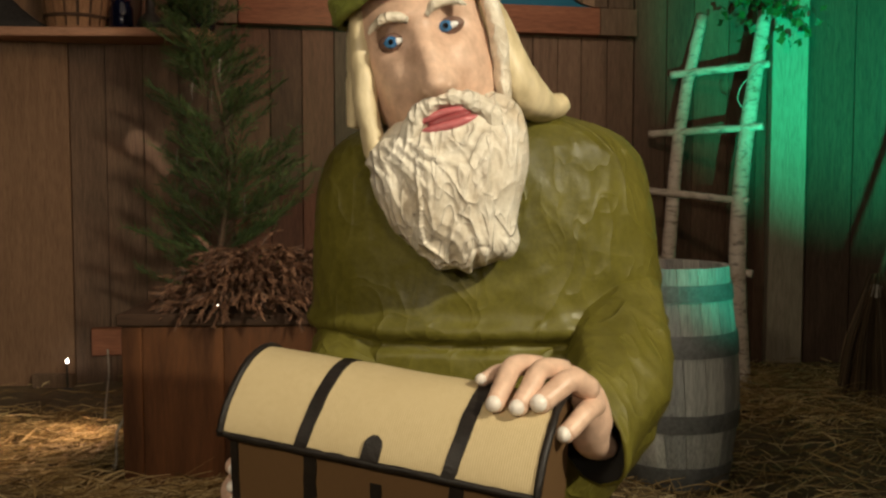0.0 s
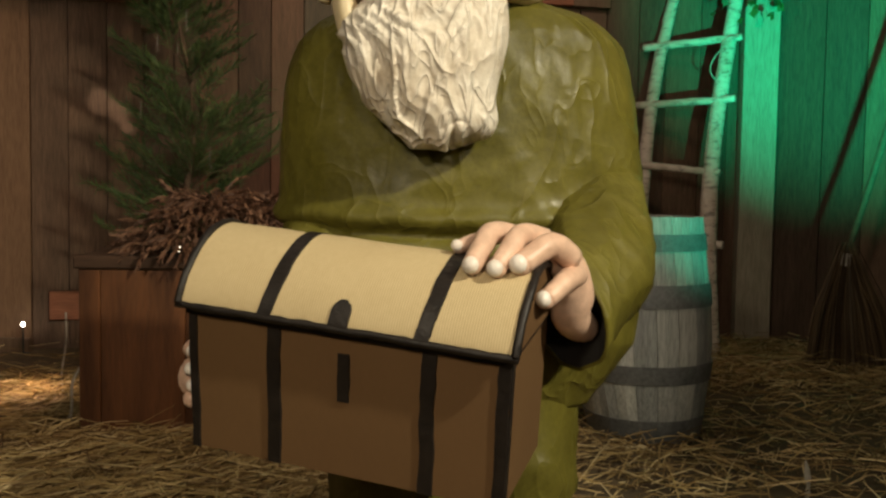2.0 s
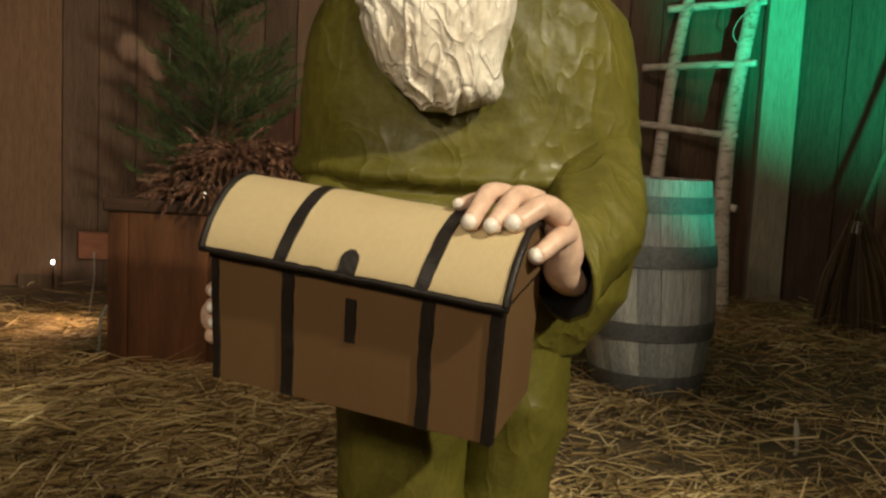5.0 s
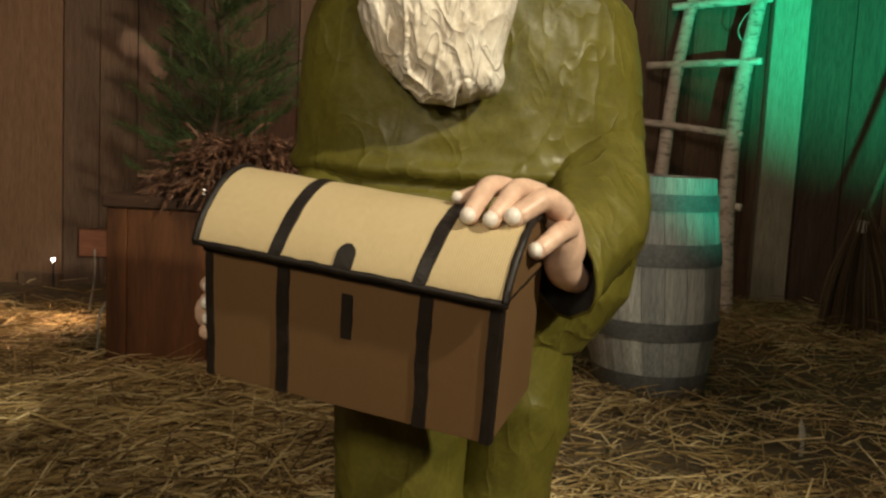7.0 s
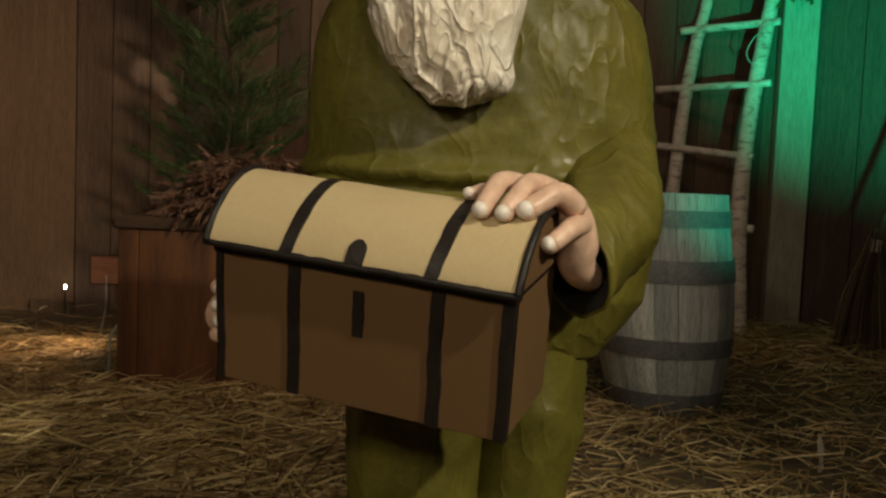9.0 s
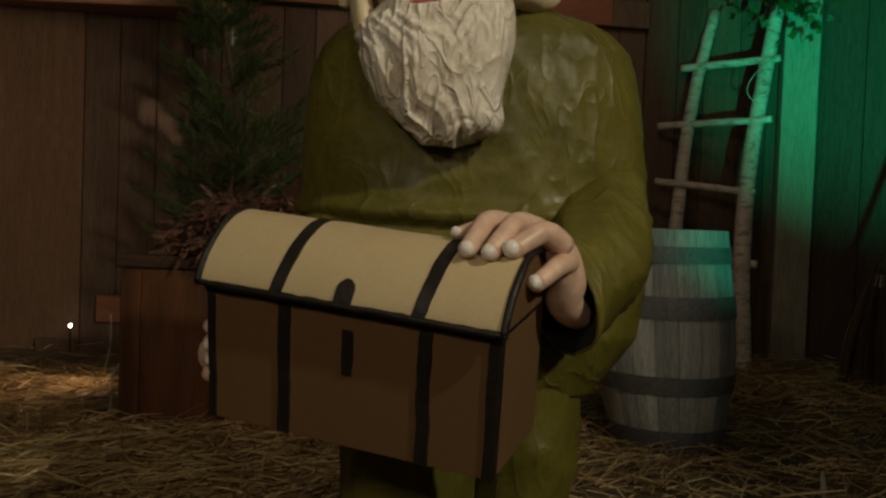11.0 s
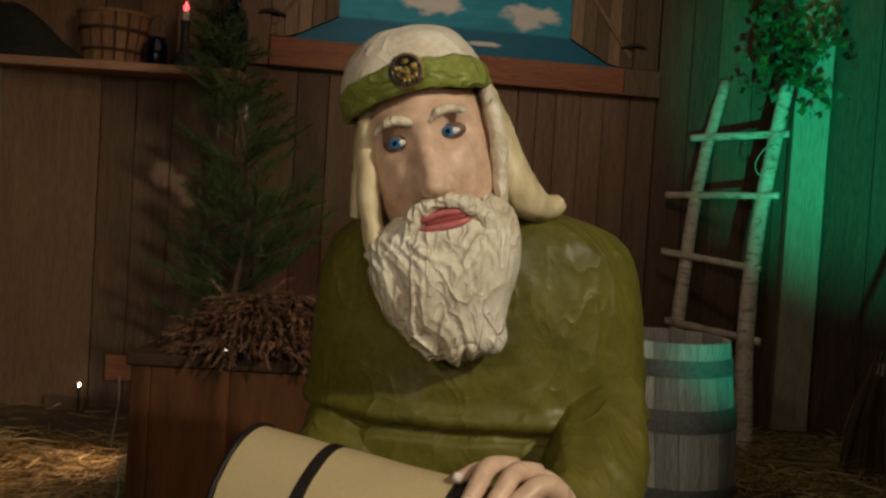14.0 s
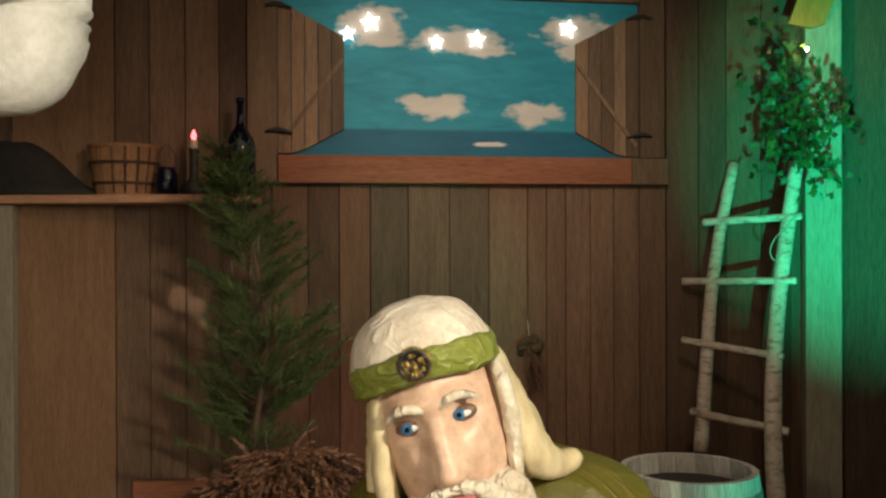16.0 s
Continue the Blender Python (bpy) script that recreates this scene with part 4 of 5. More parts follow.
# ---- white cloth shape hanging near the viewer ----
hang = base("hanging_cloth_bundle", pose(-1.06, 2.09, 1.95), "white padded cloth bundle hanging from the ceiling", "cloth bundle")
bm = bmesh.new()
tube(bm, [(-0.30, 0.0, 0.10, 0.05), (-0.18, 0, 0.085, 0.10), (0.0, 0, 0.13, 0.135), (0.06, 0, 0.22, 0.115), (0.0, 0.02, 0.36, 0.12), (-0.12, 0.03, 0.52, 0.10), (-0.16, 0.03, 0.60, 0.03)], 40, 28, wobble=0.010, freq=6)
part("cloth", bm, CLOTHW, hang, smooth=True)
bm = bmesh.new()
tube(bm, [(-0.16, 0.03, 0.59, 0.005), (-0.16, 0.03, CEILZ - 1.95, 0.005)], 4, 6)
part("cord", bm, CORD, hang)

# ---- the chest's place and measures, which the hand follows ----
CW, CD, CH, LIDH, SEAM, LIP_OUT = 0.476, 0.203, 0.2041, 0.0892, 0.0224, 0.019
CHEST_AT = Matrix.Translation((-0.3266, 1.4311, 0.4977)) @ Matrix.Rotation(radians(-20.1), 4, "Z") @ Matrix.Rotation(radians(5.23), 4, "Y") @ Matrix.Rotation(radians(10.53), 4, "X")
LID_AT = Matrix.Translation((0, CD, CH + SEAM)) @ Matrix.Rotation(radians(-LID_ANGLE), 4, "X")


def arch(f):
    """Front to back over the lid, in the lid's frame (hinge at y = 0)."""
    t = math.pi * f
    return -CD / 2 - (CD / 2 + (LIP_OUT if f < 0.5 else 0.002)) * math.cos(t), LIDH * max(0.0, math.sin(t)) ** 1.5


# ---- the bearded figure: one mesh ----
FX, FY = 0.06, 1.65
TURN_Q = Euler((0.7, 0.5, 0.9)).to_matrix()


def figure():
    bm = bmesh.new()
    mats = [ROBE, SKIN, BEARD, HAIR, CROWN, BAND, LIP, EYE_W, IRIS, PUPIL, BADGE, BLACKMETAL, NAIL, DARK, EYE_RIM, MOUTH]
    robe, skin, beard, hair, crown, band, lip, eyew, iris, pupil, badge, black, nail, dark, rim, mouth = range(16)

    def crease(p, k=1.0):
        q = TURN_Q @ Vector((p.x * 4.5, p.y * 4.5, p.z * 3.0))
        r = 1 - abs(noise.noise(q + Vector((3.1, 0, 0))))
        s = 1 - abs(noise.noise(q * 2.1 + Vector((0, 7.7, p.x * 6 - p.z * 3))))
        u = 1 - abs(noise.noise(q * 4.7 + Vector((5, p.x * 9 + p.z * 7, 0))))
        return k * (0.016 * (r ** 4 - 0.4) + 0.008 * (s ** 6 - 0.3) + 0.004 * (u ** 8 - 0.2))

    # robe body
    prof = spline([(0.50, 0.08, 1.78, 0.25, 0.15), (0.61, 0.08, 1.78, 0.322, 0.178), (0.75, 0.088, 1.785, 0.338, 0.19), (0.88, 0.083, 1.79, 0.333, 0.19), (1.0, 0.08, 1.79, 0.326, 0.19),
                   (1.085, 0.076, 1.79, 0.314, 0.185), (1.15, 0.076, 1.79, 0.286, 0.172), (1.188, 0.08, 1.79, 0.24, 0.15), (1.212, 0.08, 1.785, 0.17, 0.12), (1.24, 0.04, 1.77, 0.09, 0.09)], 170)
    rows = []
    for z, cx, cy, rx, ry in prof:
        row = []
        for k in range(200):
            t = 2 * math.pi * k / 200
            c, s = math.cos(t), math.sin(t)
            e = 0.82
            p = Vector((cx + rx * math.copysign(abs(c) ** e, c), cy + ry * math.copysign(abs(s) ** e, s), z))
            o = Vector((c / rx, s / ry, 0)).normalized()
            zc = 0.818 + 0.02 * abs(p.x - 0.06) + 0.012 * noise.noise(Vector((p.x * 7, p.y * 7, 0)))
            hem = 0.012 * math.exp(-((z - zc - 0.012) / 0.016) ** 2) - 0.016 * math.exp(-((z - zc + 0.016) / 0.009) ** 2)
            row.append(p + o * (crease(p, 0.55) + hem))
        rows.append(row)
    rings(bm, rows, robe)
    # sleeves

    def sleeve(pts, cap=(True, False), n=80, face=None):
        line = spline(pts, n)
        rows = []
        for i, q in enumerate(line):
            a, b = line[max(0, i - 1)], line[min(n - 1, i + 1)]
            d = Vector(b[:3] - a[:3]).normalized()
            if face:
                d = d.lerp(Vector(face).normalized(), min(1, max(0, (i / (n - 1) - 0.7) / 0.25))).normalized()
            u = d.cross(Vector((0, 1, 0.2))).normalized()
            w = d.cross(u).normalized()
            row = []
            for k in range(84):
                t = 2 * math.pi * k / 84
                o = u * math.cos(t) + w * math.sin(t)
                p = Vector(q[:3]) + o * q[3]
                row.append(p + o * crease(p, 0.8))
            rows.append(row)
        last = rows[-1]
        c = sum(last, Vector()) / len(last)
        rows.append([p + (c - p) * 0.06 + Vector((0, 0, 0)) for p in last])
        vs = rings(bm, rows, robe, cap)
        # shade inside the cuff, painted as a near-black sheet
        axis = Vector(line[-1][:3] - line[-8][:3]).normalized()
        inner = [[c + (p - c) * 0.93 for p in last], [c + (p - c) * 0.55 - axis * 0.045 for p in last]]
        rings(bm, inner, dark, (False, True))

    sleeve([(0.29, 1.78, 1.06, 0.09), (0.322, 1.80, 0.95, 0.080), (0.318, 1.74, 0.879, 0.086), (0.311, 1.62, 0.798, 0.088), (0.278, 1.51, 0.746, 0.085), (0.225, 1.43, 0.693, 0.08)], face=(-0.83, -0.53, -0.18))
    sleeve([(-0.14, 1.78, 1.05, 0.09), (-0.15, 1.79, 0.93, 0.082), (-0.155, 1.73, 0.80, 0.084), (-0.19, 1.64, 0.69, 0.083), (-0.26, 1.585, 0.62, 0.070), (-0.30, 1.555, 0.60, 0.066)])
    # legs and shoes
    for pts in ([(-0.02, 1.76, 0.62, 0.14), (-0.022, 1.73, 0.40, 0.135), (-0.015, 1.72, 0.2, 0.125), (-0.01, 1.73, 0.05, 0.105)], [(0.19, 1.76, 0.62, 0.12), (0.205, 1.73, 0.42, 0.095), (0.185, 1.72, 0.24, 0.09), (0.178, 1.73, 0.05, 0.085)]):
        line = spline(pts, 40)
        rows = []
        for q in line:
            row = []
            for k in range(40):
                t = 2 * math.pi * k / 40
                o = Vector((math.cos(t), math.sin(t), 0))
                p = Vector(q[:3]) + o * q[3]
                row.append(p + o * crease(p, 0.9))
            rows.append(row)
        rings(bm, rows, robe)
        x = pts[-1][0]
        ball(bm, (x, 1.67, 0.045), (0.055, 0.14, 0.05), dark, 16)

    # ---- head, in its own tilted frame: u to the viewer's right, v back, w up ----
    O = Vector((-0.035, 1.62, 1.33))
    tl = radians(16.5)
    U, Wd = Vector((math.cos(tl), 0, math.sin(tl))), Vector((-math.sin(tl), 0, math.cos(tl)))

    def H(u, v, w):
        return O + U * u + Vector((0, v, 0)) + Wd * w

    HT = Matrix((U, Vector((0, 1, 0)), Wd)).transposed()

    def hball(c, r, mat, seg=16):
        return ball(bm, H(*c), r, mat, seg, HT)

    # face
    rows = []
    for i in range(44):
        w = -0.215 + 0.33 * i / 43
        f = math.sqrt(max(0.02, 1 - ((w + 0.02) / 0.23) ** 2))
        row = []
        for k in range(64):
            t = 2 * math.pi * k / 64
            u, v = 0.112 * f * math.sin(t), -0.122 * f * math.cos(t)
            if v < 0:
                fr = -v / 0.122
                # nose ridge, sockets, cheeks
                ridge = math.exp(-(u / 0.024) ** 2)
                nose = max(0, min(1, (0.018 - w) / 0.115)) if w > -0.098 else max(0, 1 - (-0.098 - w) / 0.014)
                v -= ridge * (0.008 + 0.042 * nose) * fr
                v -= 0.014 * math.exp(-((abs(u) - 0.02) / 0.016) ** 2 - ((w + 0.088) / 0.018) ** 2)
                v += 0.017 * math.exp(-((abs(u) - 0.046) / 0.026) ** 2 - ((w - 0.0) / 0.020) ** 2)
                v -= 0.015 * math.exp(-((abs(u) - 0.045) / 0.035) ** 2 - ((w - 0.034) / 0.014) ** 2)
                v -= 0.008 * math.exp(-((abs(u) - 0.058) / 0.03) ** 2 - ((w + 0.065) / 0.03) ** 2)
            p = H(u, v, w)
            row.append(p + Vector((0, 0.0025 * noise.noise(p * 30), 0)))
        rows.append(row)
    rings(bm, rows, skin)
    # cranium
    rows = []
    for i in range(26):
        a = math.pi / 2 * i / 25
        w = 0.085 + 0.125 * math.sin(a)
        f = max(0.02, math.cos(a) ** 0.8)
        rows.append([H(0.133 * f * math.cos(t) - 0.004, 0.138 * f * math.sin(t) + 0.004, w) + Vector((0, 0, 1)) * 0.010 * noise.noise(H(0.133 * f * math.cos(t), 0.138 * f * math.sin(t), w) * 16) for t in [2 * math.pi * k / 56 for k in range(56)]])
    rings(bm, rows, crown)
    # band, thicker at the sides
    rows = []
    for wz, off in ((0.088, -0.010), (0.085, 0.000), (0.095, 0.006), (0.108, 0.004), (0.122, 0.006), (0.135, 0.003), (0.141, -0.004), (0.134, -0.014)):
        row = []
        for k in range(90):
            t = 2 * math.pi * k / 90
            sg = 0.011 * math.sin(t) - 0.02 * abs(math.cos(t)) ** 2
            p = H((0.132 + off) * math.cos(t), (0.138 + off) * math.sin(t) - 0.002, wz + sg)
            o = Vector((math.cos(t), math.sin(t), 0))
            row.append(p + o * 0.006 * noise.noise(Vector((p.x * 26, p.y * 26, p.z * 60))) + Vector((0, 0, 0.009 * noise.noise(p * 24))))
        rows.append(row)
    rings(bm, rows, band, (False, False))
    # badge
    for r, v, th, mt in ((0.030, -0.152, 0.008, badge), (0.0265, -0.156, 0.006, black)):
        ringsv = []
        for j, (rr, vv) in enumerate(((r, v + th), (r, v), (r * 0.86, v - 0.003), (r * 0.82, v))):
            ringsv.append([H(-0.003 + rr * math.cos(t), vv - 0.004, 0.108 + rr * math.sin(t)) for t in [2 * math.pi * k / 28 for k in range(28)]])
        rings(bm, ringsv, mt)
    hball((-0.003, -0.161, 0.103), (0.007, 0.005, 0.012), badge, 10)
    for a in range(9):
        t = math.pi * (0.9 + 1.2 * a / 8)
        hball((-0.003 + 0.017 * math.cos(t), -0.161, 0.108 + 0.017 * math.sin(t)), (0.004, 0.004, 0.005), badge, 6)
    hball((-0.003, -0.161, 0.123), (0.008, 0.004, 0.005), badge, 8)
    hball((-0.014, -0.160, 0.112), (0.005, 0.005, 0.006), badge, 8)
    hball((0.009, -0.160, 0.112), (0.005, 0.005, 0.006), badge, 8)
    # eyes and brows; the gaze goes to the viewer's left
    for s in (-1, 1):
        hball((0.046 * s, -0.0965, 0.001), (0.0270, 0.0120, 0.0150), rim, 18)
        hball((0.046 * s, -0.097, 0.0), (0.0215, 0.0140, 0.0088), eyew, 18)
        hball((0.046 * s - 0.005, -0.1065, 0.0005), (0.0118, 0.0062, 0.0098), iris, 16)
        hball((0.046 * s - 0.005, -0.1117, 0.0005), (0.0050, 0.0028, 0.0050), pupil, 12)
        for wv, rr, mt in ((0.0105, 0.0050, rim), (-0.0105, 0.0030, rim)):
            pts = [(*H(0.046 * s + q * 0.026, -0.101 + 0.012 * q * q, wv - 0.010 * q * q * (1 if wv > 0 else -1)), rr * (1 - 0.65 * q * q)) for q in (-0.85, -0.45, 0, 0.45, 0.85)]
            tube(bm, pts, 12, 8, mt)
        pts = [(*H(s * q, -0.1265 + 3.2 * (q - 0.03) ** 2, 0.027 + wv), rr * 0.95) for q, wv, rr in ((0.014, -0.004, 0.005), (0.03, 0.006, 0.009), (0.052, 0.009, 0.009), (0.072, 0.002, 0.006), (0.082, -0.006, 0.002))]
        tube(bm, pts, 22, 10, beard, wobble=0.002, freq=60)
        hball((0.014 * s, -0.141, -0.094), (0.012, 0.012, 0.009), skin, 12)
    # mouth
    for w, rw, arc in ((-0.1385, 0.0062, 0.006), (-0.1525, 0.0076, -0.003)):
        tube(bm, [(*H(q, -0.129 + 4 * q * q, w + arc * (1 - abs(q) / 0.05)), rw * r) for q, r in ((-0.052, 0.35), (-0.030, 0.95), (0, 1.1), (0.030, 0.9), (0.050, 0.35))], 24, 12, lip, wobble=0.001, freq=50)
    hball((0.004, -0.1265, -0.1450), (0.038, 0.007, 0.0085), mouth, 14)
    # moustache
    tube(bm, [(*H(u, v, w), r) for u, v, w, r in ((-0.086, -0.066, -0.230, 0.022), (-0.076, -0.098, -0.178, 0.021), (-0.052, -0.118, -0.134, 0.016), (-0.026, -0.128, -0.118, 0.0135), (0.0, -0.131, -0.114, 0.0125), (0.028, -0.127, -0.118, 0.0135), (0.054, -0.118, -0.134, 0.016), (0.076, -0.098, -0.178, 0.021), (0.086, -0.066, -0.230, 0.022))], 90, 30, beard, wobble=0.006, freq=45)
    # beard: broad rings, ridged into strands
    prof = spline([(1.235, 0.005, 0.060, 1.585, 0.030, 0.30), (1.195, 0.006, 0.112, 1.555, 0.055, 0.28), (1.16, 0.007, 0.131, 1.548, 0.064, 0.20), (1.108, 0.0115, 0.130, 1.545, 0.068, 0.10), (1.064, 0.011, 0.120, 1.545, 0.066, 0.04),
                   (1.038, 0.014, 0.110, 1.545, 0.062, 0.0), (1.015, 0.020, 0.101, 1.546, 0.058, 0.0), (0.990, 0.033, 0.092, 1.548, 0.052, 0.0), (0.973, 0.040, 0.080, 1.55, 0.046, 0.0), (0.960, 0.036, 0.062, 1.552, 0.036, 0.0), (0.946, 0.024, 0.034, 1.555, 0.022, 0.0)], 120)
    rows = []
    for z, cx, rx, cy, ry, tz in prof:
        row = []
        for k in range(220):
            t = 2 * math.pi * k / 220
            c, s = math.cos(t), math.sin(t)
            p = Vector((cx + rx * c, cy + ry * s, z + tz * rx * c))
            if s < 0.25:
                fl = min(1, max(0, (1.19 - z) / 0.05))
                warp = noise.noise(Vector((p.x * 6, 0, z * 6))) + 0.5 * noise.noise(Vector((p.x * 14, 3, z * 14)))
                side = min(1, max(0.30, (0.075 - p.x) / 0.10))
                across, along = p.x * 0.92 + z * 0.40, z * 0.92 - p.x * 0.40
                f1 = 1 - 2.2 * abs(noise.noise(Vector((across * 30 + 1.4 * warp, 4, along * 3.6))))
                f2 = (1 - abs(noise.noise(Vector((across * 62 + 2.0 * warp, 9, along * 7))))) ** 5
                f3 = (1 - abs(noise.noise(Vector(((p.x - z * 0.7) * 30, 5, (z + p.x * 0.7) * 9 + warp))))) ** 8
                lob = noise.noise(Vector((p.x * 9, 8, z * 7)))
                split = math.exp(-((p.x - 0.055) / 0.007) ** 2) * min(1, max(0, (1.0 - z) / 0.04))
                p += Vector((c * 0.4, s, 0)) * (fl * (side * (0.015 * (f1 - 0.4) + 0.009 * f2) - 0.004 * f3 * (1.3 - side) + 0.009 * lob + 0.012 * math.exp(-((p.x - 0.105) / 0.035) ** 2 - ((z - 1.0) / 0.03) ** 2)) - 0.014 * split)
                low = min(1, max(0, (1.0 - z) / 0.05))
                p.z += low * (0.016 * noise.noise(Vector((p.x * 30, 1, 0))) + 0.012 * split)
            row.append(p)
        rows.append(row)
    rings(bm, rows, beard)
    # hair at both sides, and the flick on the shoulder
    def lock(pts, flat, mat, seed, side=(0, 1, 0)):
        tube(bm, pts, 46, 30, mat, wobble=0.004, flat=flat, side=side, freq=24)

    lock([(0.060, 1.60, 1.44, 0.012), (0.078, 1.576, 1.39, 0.019), (0.092, 1.572, 1.34, 0.019), (0.100, 1.578, 1.27, 0.017), (0.110, 1.575, 1.19, 0.014)], 0.8, beard, 1)
    lock([(0.058, 1.63, 1.44, 0.022), (0.084, 1.622, 1.37, 0.036), (0.110, 1.62, 1.30, 0.046), (0.138, 1.635, 1.25, 0.050), (0.18, 1.665, 1.225, 0.036), (0.215, 1.68, 1.235, 0.022), (0.225, 1.68, 1.24, 0.008)], 0.8, hair, 2)
    lock([(0.02, 1.69, 1.42, 0.03), (0.05, 1.69, 1.35, 0.055), (0.085, 1.69, 1.28, 0.07), (0.10, 1.69, 1.20, 0.07)], 1.0, hair, 5)
    lock([(-0.143, 1.58, 1.42, 0.022), (-0.137, 1.572, 1.32, 0.025), (-0.128, 1.563, 1.22, 0.026), (-0.112, 1.555, 1.14, 0.022), (-0.096, 1.55, 1.08, 0.012)], 0.8, hair, 3)
    lock([(-0.125, 1.62, 1.39, 0.045), (-0.138, 1.61, 1.27, 0.036), (-0.155, 1.61, 1.185, 0.012)], 0.8, hair, 4)
    lock([(-0.05, 1.70, 1.36, 0.08), (-0.04, 1.70, 1.25, 0.085), (-0.02, 1.70, 1.17, 0.06)], 1.0, hair, 6)
    # palm and fingers on the lid
    def finger(pts, r=0.0165, nailon=True):
        q = [(*p, r * s) for p, s in zip(pts, (1.1, 1.08, 1.0, 0.92))]
        tube(bm, q, 16, 12, skin, wobble=0.001, freq=40)
        a, b = Vector(pts[-2]), Vector(pts[-1])
        d = (b - a).normalized()
        ball(bm, b, (r * 0.95,) * 3, skin, 12)
        if nailon:
            ball(bm, b + d * r * 0.30 + Vector((-0.001, -0.004, 0.003)), (r * 0.80, r * 0.80, r * 0.80), nail, 12)

    # back of the hand and wrist
    tube(bm, [(0.165, 1.35, 0.807, 0.018), (0.19, 1.345, 0.798, 0.023), (0.214, 1.35, 0.773, 0.025), (0.225, 1.36, 0.736, 0.026), (0.222, 1.375, 0.711, 0.028), (0.233, 1.4, 0.69, 0.028), (0.256, 1.45, 0.676, 0.026)], 34, 22, skin, wobble=0.003, flat=0.85, side=(1, 0, 0))
    finger([(0.214, 1.335, 0.788), (0.183, 1.305, 0.808), (0.159, 1.285, 0.798), (0.137, 1.27, 0.784)], 0.0165)
    finger([(0.179, 1.35, 0.814), (0.142, 1.318, 0.821), (0.122, 1.288, 0.801), (0.105, 1.268, 0.779)], 0.0145)
    finger([(0.144, 1.37, 0.816), (0.104, 1.338, 0.822), (0.087, 1.303, 0.803), (0.073, 1.278, 0.782)], 0.0148)
    finger([(0.103, 1.39, 0.807), (0.084, 1.365, 0.809), (0.068, 1.348, 0.805), (0.058, 1.338, 0.802)], 0.0105)
    finger([(0.224, 1.34, 0.765), (0.208, 1.315, 0.762), (0.189, 1.295, 0.749), (0.172, 1.282, 0.737)], 0.0145)
    # fingers at the far side of the chest
    tube(bm, [(-0.30, 1.54, 0.585, 0.034), (-0.322, 1.50, 0.585, 0.036), (-0.335, 1.47, 0.59, 0.03)], 10, 14, skin)
    for k in range(4):
        z = 0.634 - 0.026 * k
        finger([(-0.327, 1.505, z), (-0.337, 1.49, z), (-0.339, 1.47, z), (-0.335, 1.455 + 0.008 * abs(k - 1), z - 0.003)], 0.0125)
    for v in bm.verts:
        v.co -= Vector((FX, FY, 0))
    ob = new("bearded_figure", finish(bm, "bearded_figure", mats))
    ob.location = (FX, FY, 0)
    tagged(ob, "painted papier-mache bearded figure in green robe holding chest", "mannequin")


figure()

# ---- the treasure chest ----
chest = base("treasure_chest", CHEST_AT,
             "closed card treasure chest with black painted straps, arched lid", "chest")
for nm, lo, hi in (("front_panel", (0, 0, 0), (CW, 0.006, CH + SEAM - 0.006)), ("back_panel", (0, CD - 0.006, 0), (CW, CD, CH + SEAM - 0.006)), ("side_panel", (0, 0.006, 0), (0.006, CD - 0.006, CH + SEAM - 0.006)),
                   ("side_panel", (CW - 0.006, 0.006, 0), (CW, CD - 0.006, CH + SEAM - 0.006)), ("bottom_panel", (0.006, 0.006, 0), (CW - 0.006, CD - 0.006, 0.006))):
    bm = bmesh.new()
    box(bm, lo, hi, 0.001)
    part(nm, bm, CARD, chest)


def strap(name, pts, width, parent, thick=0.0025, up=(0, -1, 0), n=14):
    """A hand-painted strip with a slightly wavy outline, along pts."""
    bm = bmesh.new()
    line = spline(pts, n)
    up = Vector(up)
    rows = []
    for i, q in enumerate(line):
        d = Vector(line[min(n - 1, i + 1)] - line[max(0, i - 1)]).normalized()
        s = d.cross(up).normalized()
        c = Vector(q)
        wob = [width / 2 * (1 + 0.18 * noise.noise(c * 45 + Vector((k * 9, 0, 0)))) for k in (0, 1)]
        rows.append([c + s * wob[0], c + s * wob[0] * 0.9 + up * thick, c - s * wob[1] * 0.9 + up * thick, c - s * wob[1]])
    rings(bm, rows)
    return part(name, bm, STRAP, parent)


TOP = CH + SEAM - 0.006
for x, w, z0 in ((0.006, 0.014, 0.0), (0.135, 0.022, 0.0), (0.3645, 0.022, 0.0), (CW - 0.008, 0.018, 0.0)):
    strap("strap", [(x, 0, z0), (x + 0.001, 0, CH * 0.3), (x - 0.001, 0, CH * 0.65), (x, 0, TOP - 0.012)], w, chest, n=22)
strap("side_strap", [(CW, 0.006, 0), (CW, 0.006, TOP - 0.012)], 0.012, chest, up=(1, 0, 0))
strap("keyhole_plate", [(0.2414, 0, 0.114), (0.2414, 0, 0.119), (0.2414, 0, 0.15), (0.2414, 0, 0.179), (0.2414, 0, 0.184)], 0.019, chest)
strap("edge_tape", [(-0.003, -0.001, TOP - 0.005), (CW * 0.5, -0.001, TOP - 0.005), (CW + 0.003, -0.001, TOP - 0.005)], 0.018, chest, 0.004, (0, -1, 0), 30)
strap("edge_tape", [(CW, 0, TOP - 0.003), (CW, CD, TOP - 0.003)], 0.008, chest, 0.003, (1, 0, 0), 24)
strap("edge_tape", [(0, 0, TOP - 0.003), (0, CD, TOP - 0.003)], 0.010, chest, 0.003, (-1, 0, 0), 24)
strap("edge_tape", [(0, CD, TOP - 0.003), (CW, CD, TOP - 0.003)], 0.010, chest, 0.003, (0, 1, 0), 24)

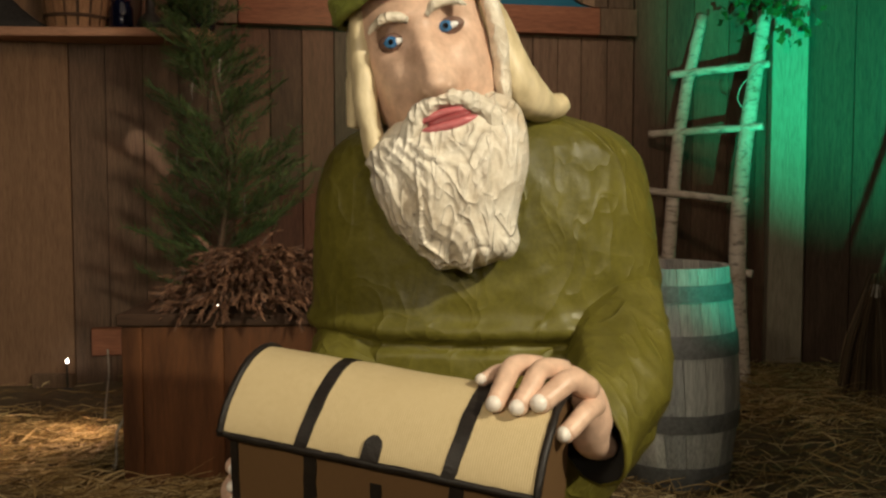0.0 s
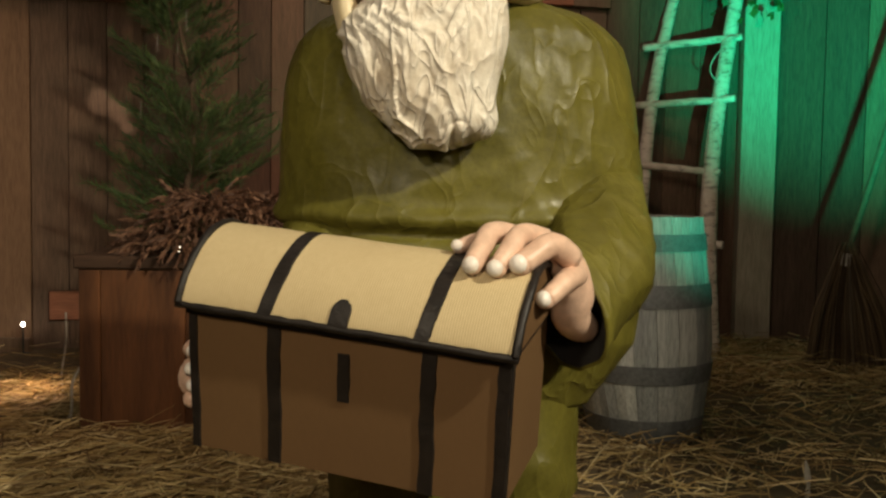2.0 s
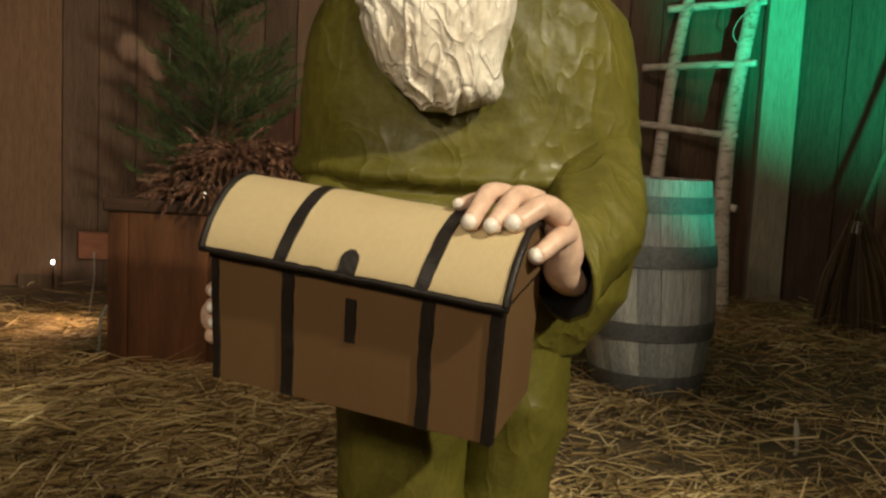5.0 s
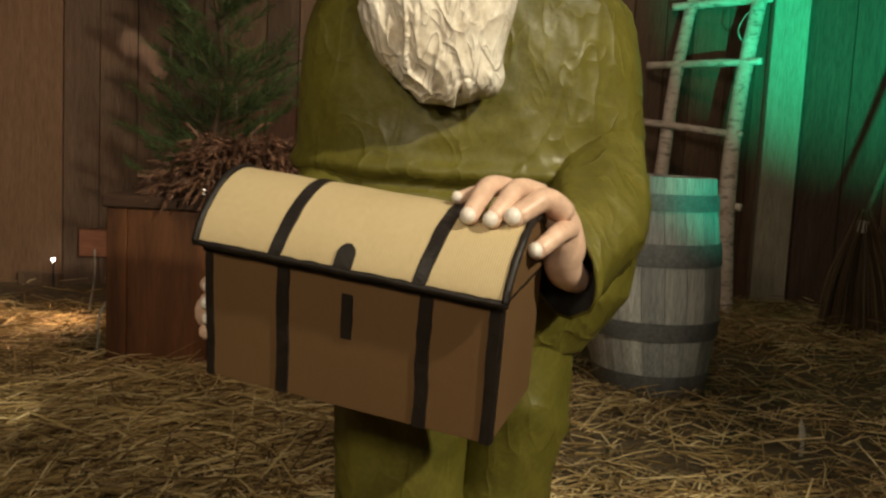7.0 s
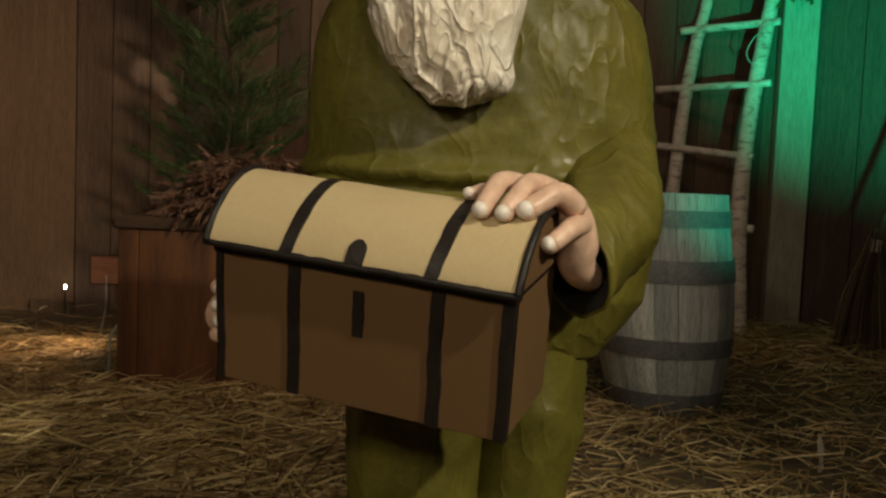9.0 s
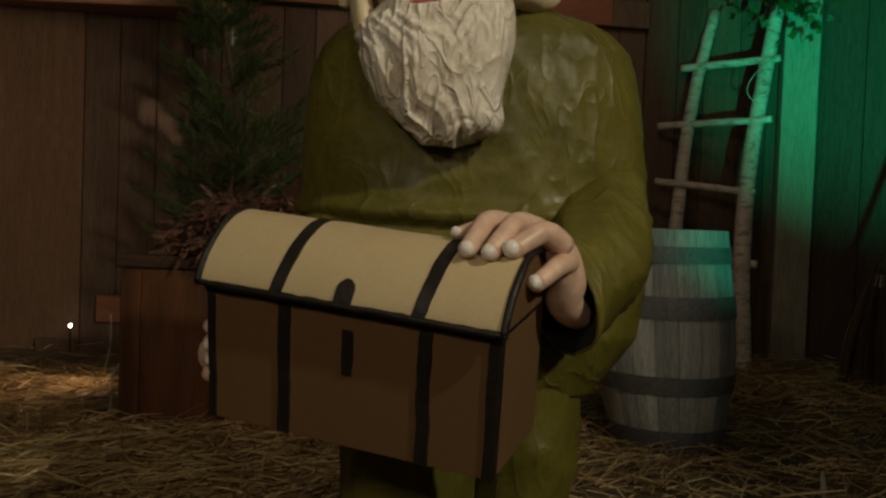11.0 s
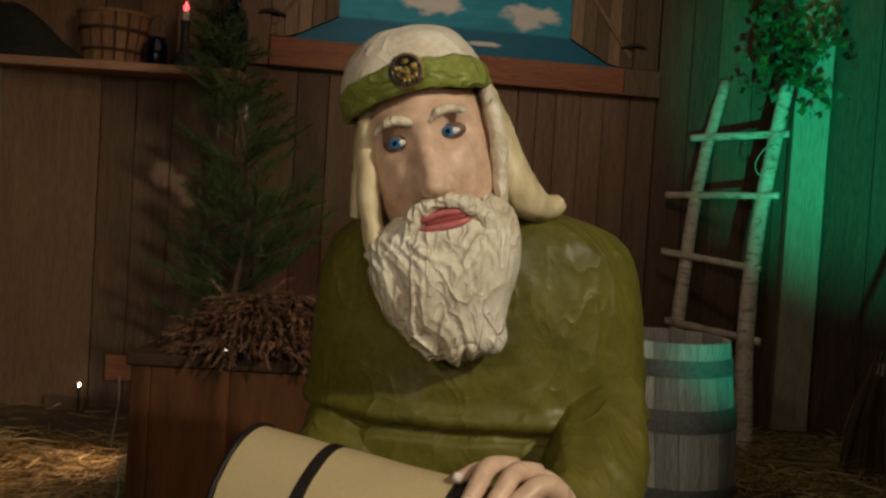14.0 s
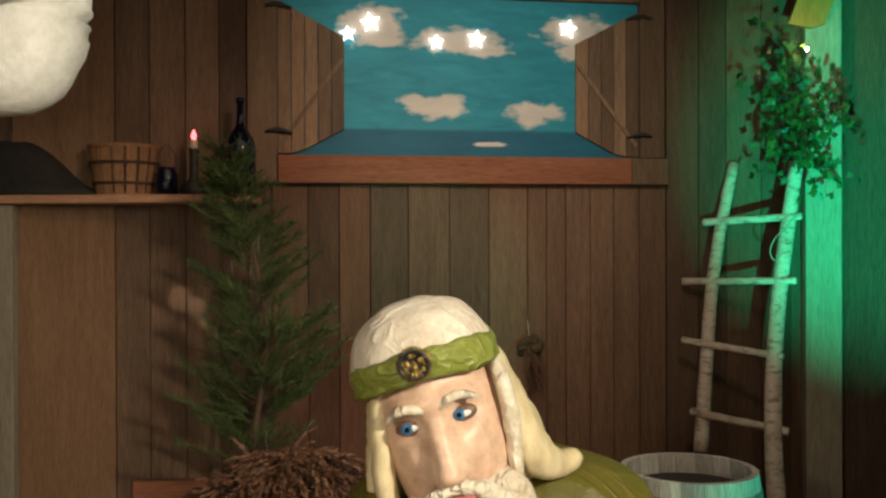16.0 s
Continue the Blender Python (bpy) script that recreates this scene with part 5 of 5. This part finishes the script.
# lid, hinged at the back top edge
lid = new("lid")
lid.parent = chest
lid.matrix_basis = LID_AT
lid["label"] = "closed arched lid of tan ribbed card"


NA = 28
bm = bmesh.new()
rows = []
for x in np.linspace(-0.006, CW + 0.010, 24):
    outer = [(x, *arch(i / NA)) for i in range(NA + 1)]
    inner = [(x, -CD / 2 + (y + CD / 2) * 0.965, max(0.0, z * 0.95)) for _, y, z in reversed(outer)]
    rows.append([Vector(p) + Vector((0, 0, 0.0015 * noise.noise(Vector(p) * 14))) for p in outer + inner])
rings(bm, rows, cap=(False, False))
part("shell", bm, RIBBED, lid, "ribbed tan card", smooth=True)
for x in (-0.003, CW + 0.003):
    bm = bmesh.new()
    pr = [arch(i / NA) for i in range(NA + 1)]
    rings(bm, [[(xx, -CD / 2 + (y + CD / 2) * 0.96, z * 0.96) for y, z in pr] for xx in (x, x + 0.005)])
    part("end_panel", bm, CARD, lid)
for x, w in ((0.127, 0.022), (0.356, 0.022)):
    bm = bmesh.new()
    rows = []
    for i in range(NA + 1):
        y, z = arch(i / NA)
        n = Vector((0, (y + CD / 2), z + 0.001)).normalized() * 0.002
        a = w / 2 * (1 + 0.15 * noise.noise(Vector((x * 60, i * 0.5, 0))))
        b = w / 2 * (1 + 0.15 * noise.noise(Vector((x * 60, i * 0.5, 5))))
        sl = 0.014 * math.sin(math.pi * i / NA)
        rows.append([(x - a + sl, y, z), (x - a * 0.9 + sl, y + n.y, z + n.z), (x + b * 0.9 + sl, y + n.y, z + n.z), (x + b + sl, y, z)])
    rings(bm, rows)
    part("strap", bm, STRAP, lid)
for x in (-0.006, CW + 0.008):
    bm = bmesh.new()
    pts = [(x, *arch(i / NA), 0.006) for i in range(NA + 1)]
    tube(bm, pts, 40, 8, wobble=0.0012, freq=60)
    part("end_tape", bm, STRAP, lid, smooth=True)
bm = bmesh.new()
tube(bm, [(-0.010, -CD - LIP_OUT + 0.002, -0.003, 0.0062), (CW * 0.5, -CD - LIP_OUT + 0.002, -0.002, 0.0062), (CW + 0.012, -CD - LIP_OUT + 0.002, -0.003, 0.0062)], 40, 8, wobble=0.0014, freq=50)
part("front_tape", bm, STRAP, lid, smooth=True)
bm = bmesh.new()
rows = []
for i in range(9):
    f = 0.01 + 0.17 * i / 8
    y, z = arch(f)
    w = 0.014 * (1 if i < 6 else math.sqrt(max(0.02, 1 - ((i - 5.5) / 2.6) ** 2)))
    rows.append([(0.2395 - w + 0.003 * i / 8, y, z), (0.2395 - w + 0.003 * i / 8, y - 0.003, z + 0.0015), (0.2395 + w + 0.003 * i / 8, y - 0.003, z + 0.0015), (0.2395 + w + 0.003 * i / 8, y, z)])
rings(bm, rows)
part("hasp", bm, STRAP, lid)
bm = bmesh.new()
rows = []
for x in np.linspace(0.006, CW - 0.008, 34):
    row = [Vector((x, -CD / 2 + (arch(i / 20)[0] + CD / 2) * 0.93, 0.004 + arch(i / 20)[1] * 0.9)) for i in range(21)]
    rows.append([p + Vector((0, 0, -0.012 * abs(noise.noise(p * 38)))) for p in row] + [p + Vector((0, 0, 0.002)) for p in reversed(row)])
rings(bm, rows, cap=(False, False))
part("foil_lining", bm, FOIL, lid, "crumpled shiny foil lining")

# what lies inside
bm = bmesh.new()
rows = []
for x in np.linspace(0.010, CW - 0.012, 40):
    top = []
    for i in range(15):
        f = i / 14
        y = 0.010 + (CD - 0.02) * f
        z = 0.115 + 0.085 * math.sin(math.pi * f * 0.62) + 0.020 * noise.noise(Vector((x * 16, y * 22, 1.0)))
        top.append(Vector((x, y, min(z, CH - 0.012))))
    rows.append(top + [Vector((x, CD - 0.01, 0.01)), Vector((x, 0.01, 0.01))])
rings(bm, rows)
treasure = new("gold_cloth", finish(bm, "gold_cloth", GOLD))
treasure.matrix_world = chest.matrix_world
tagged(treasure, "gold brocade cloth heaped inside the closed chest", "cloth")
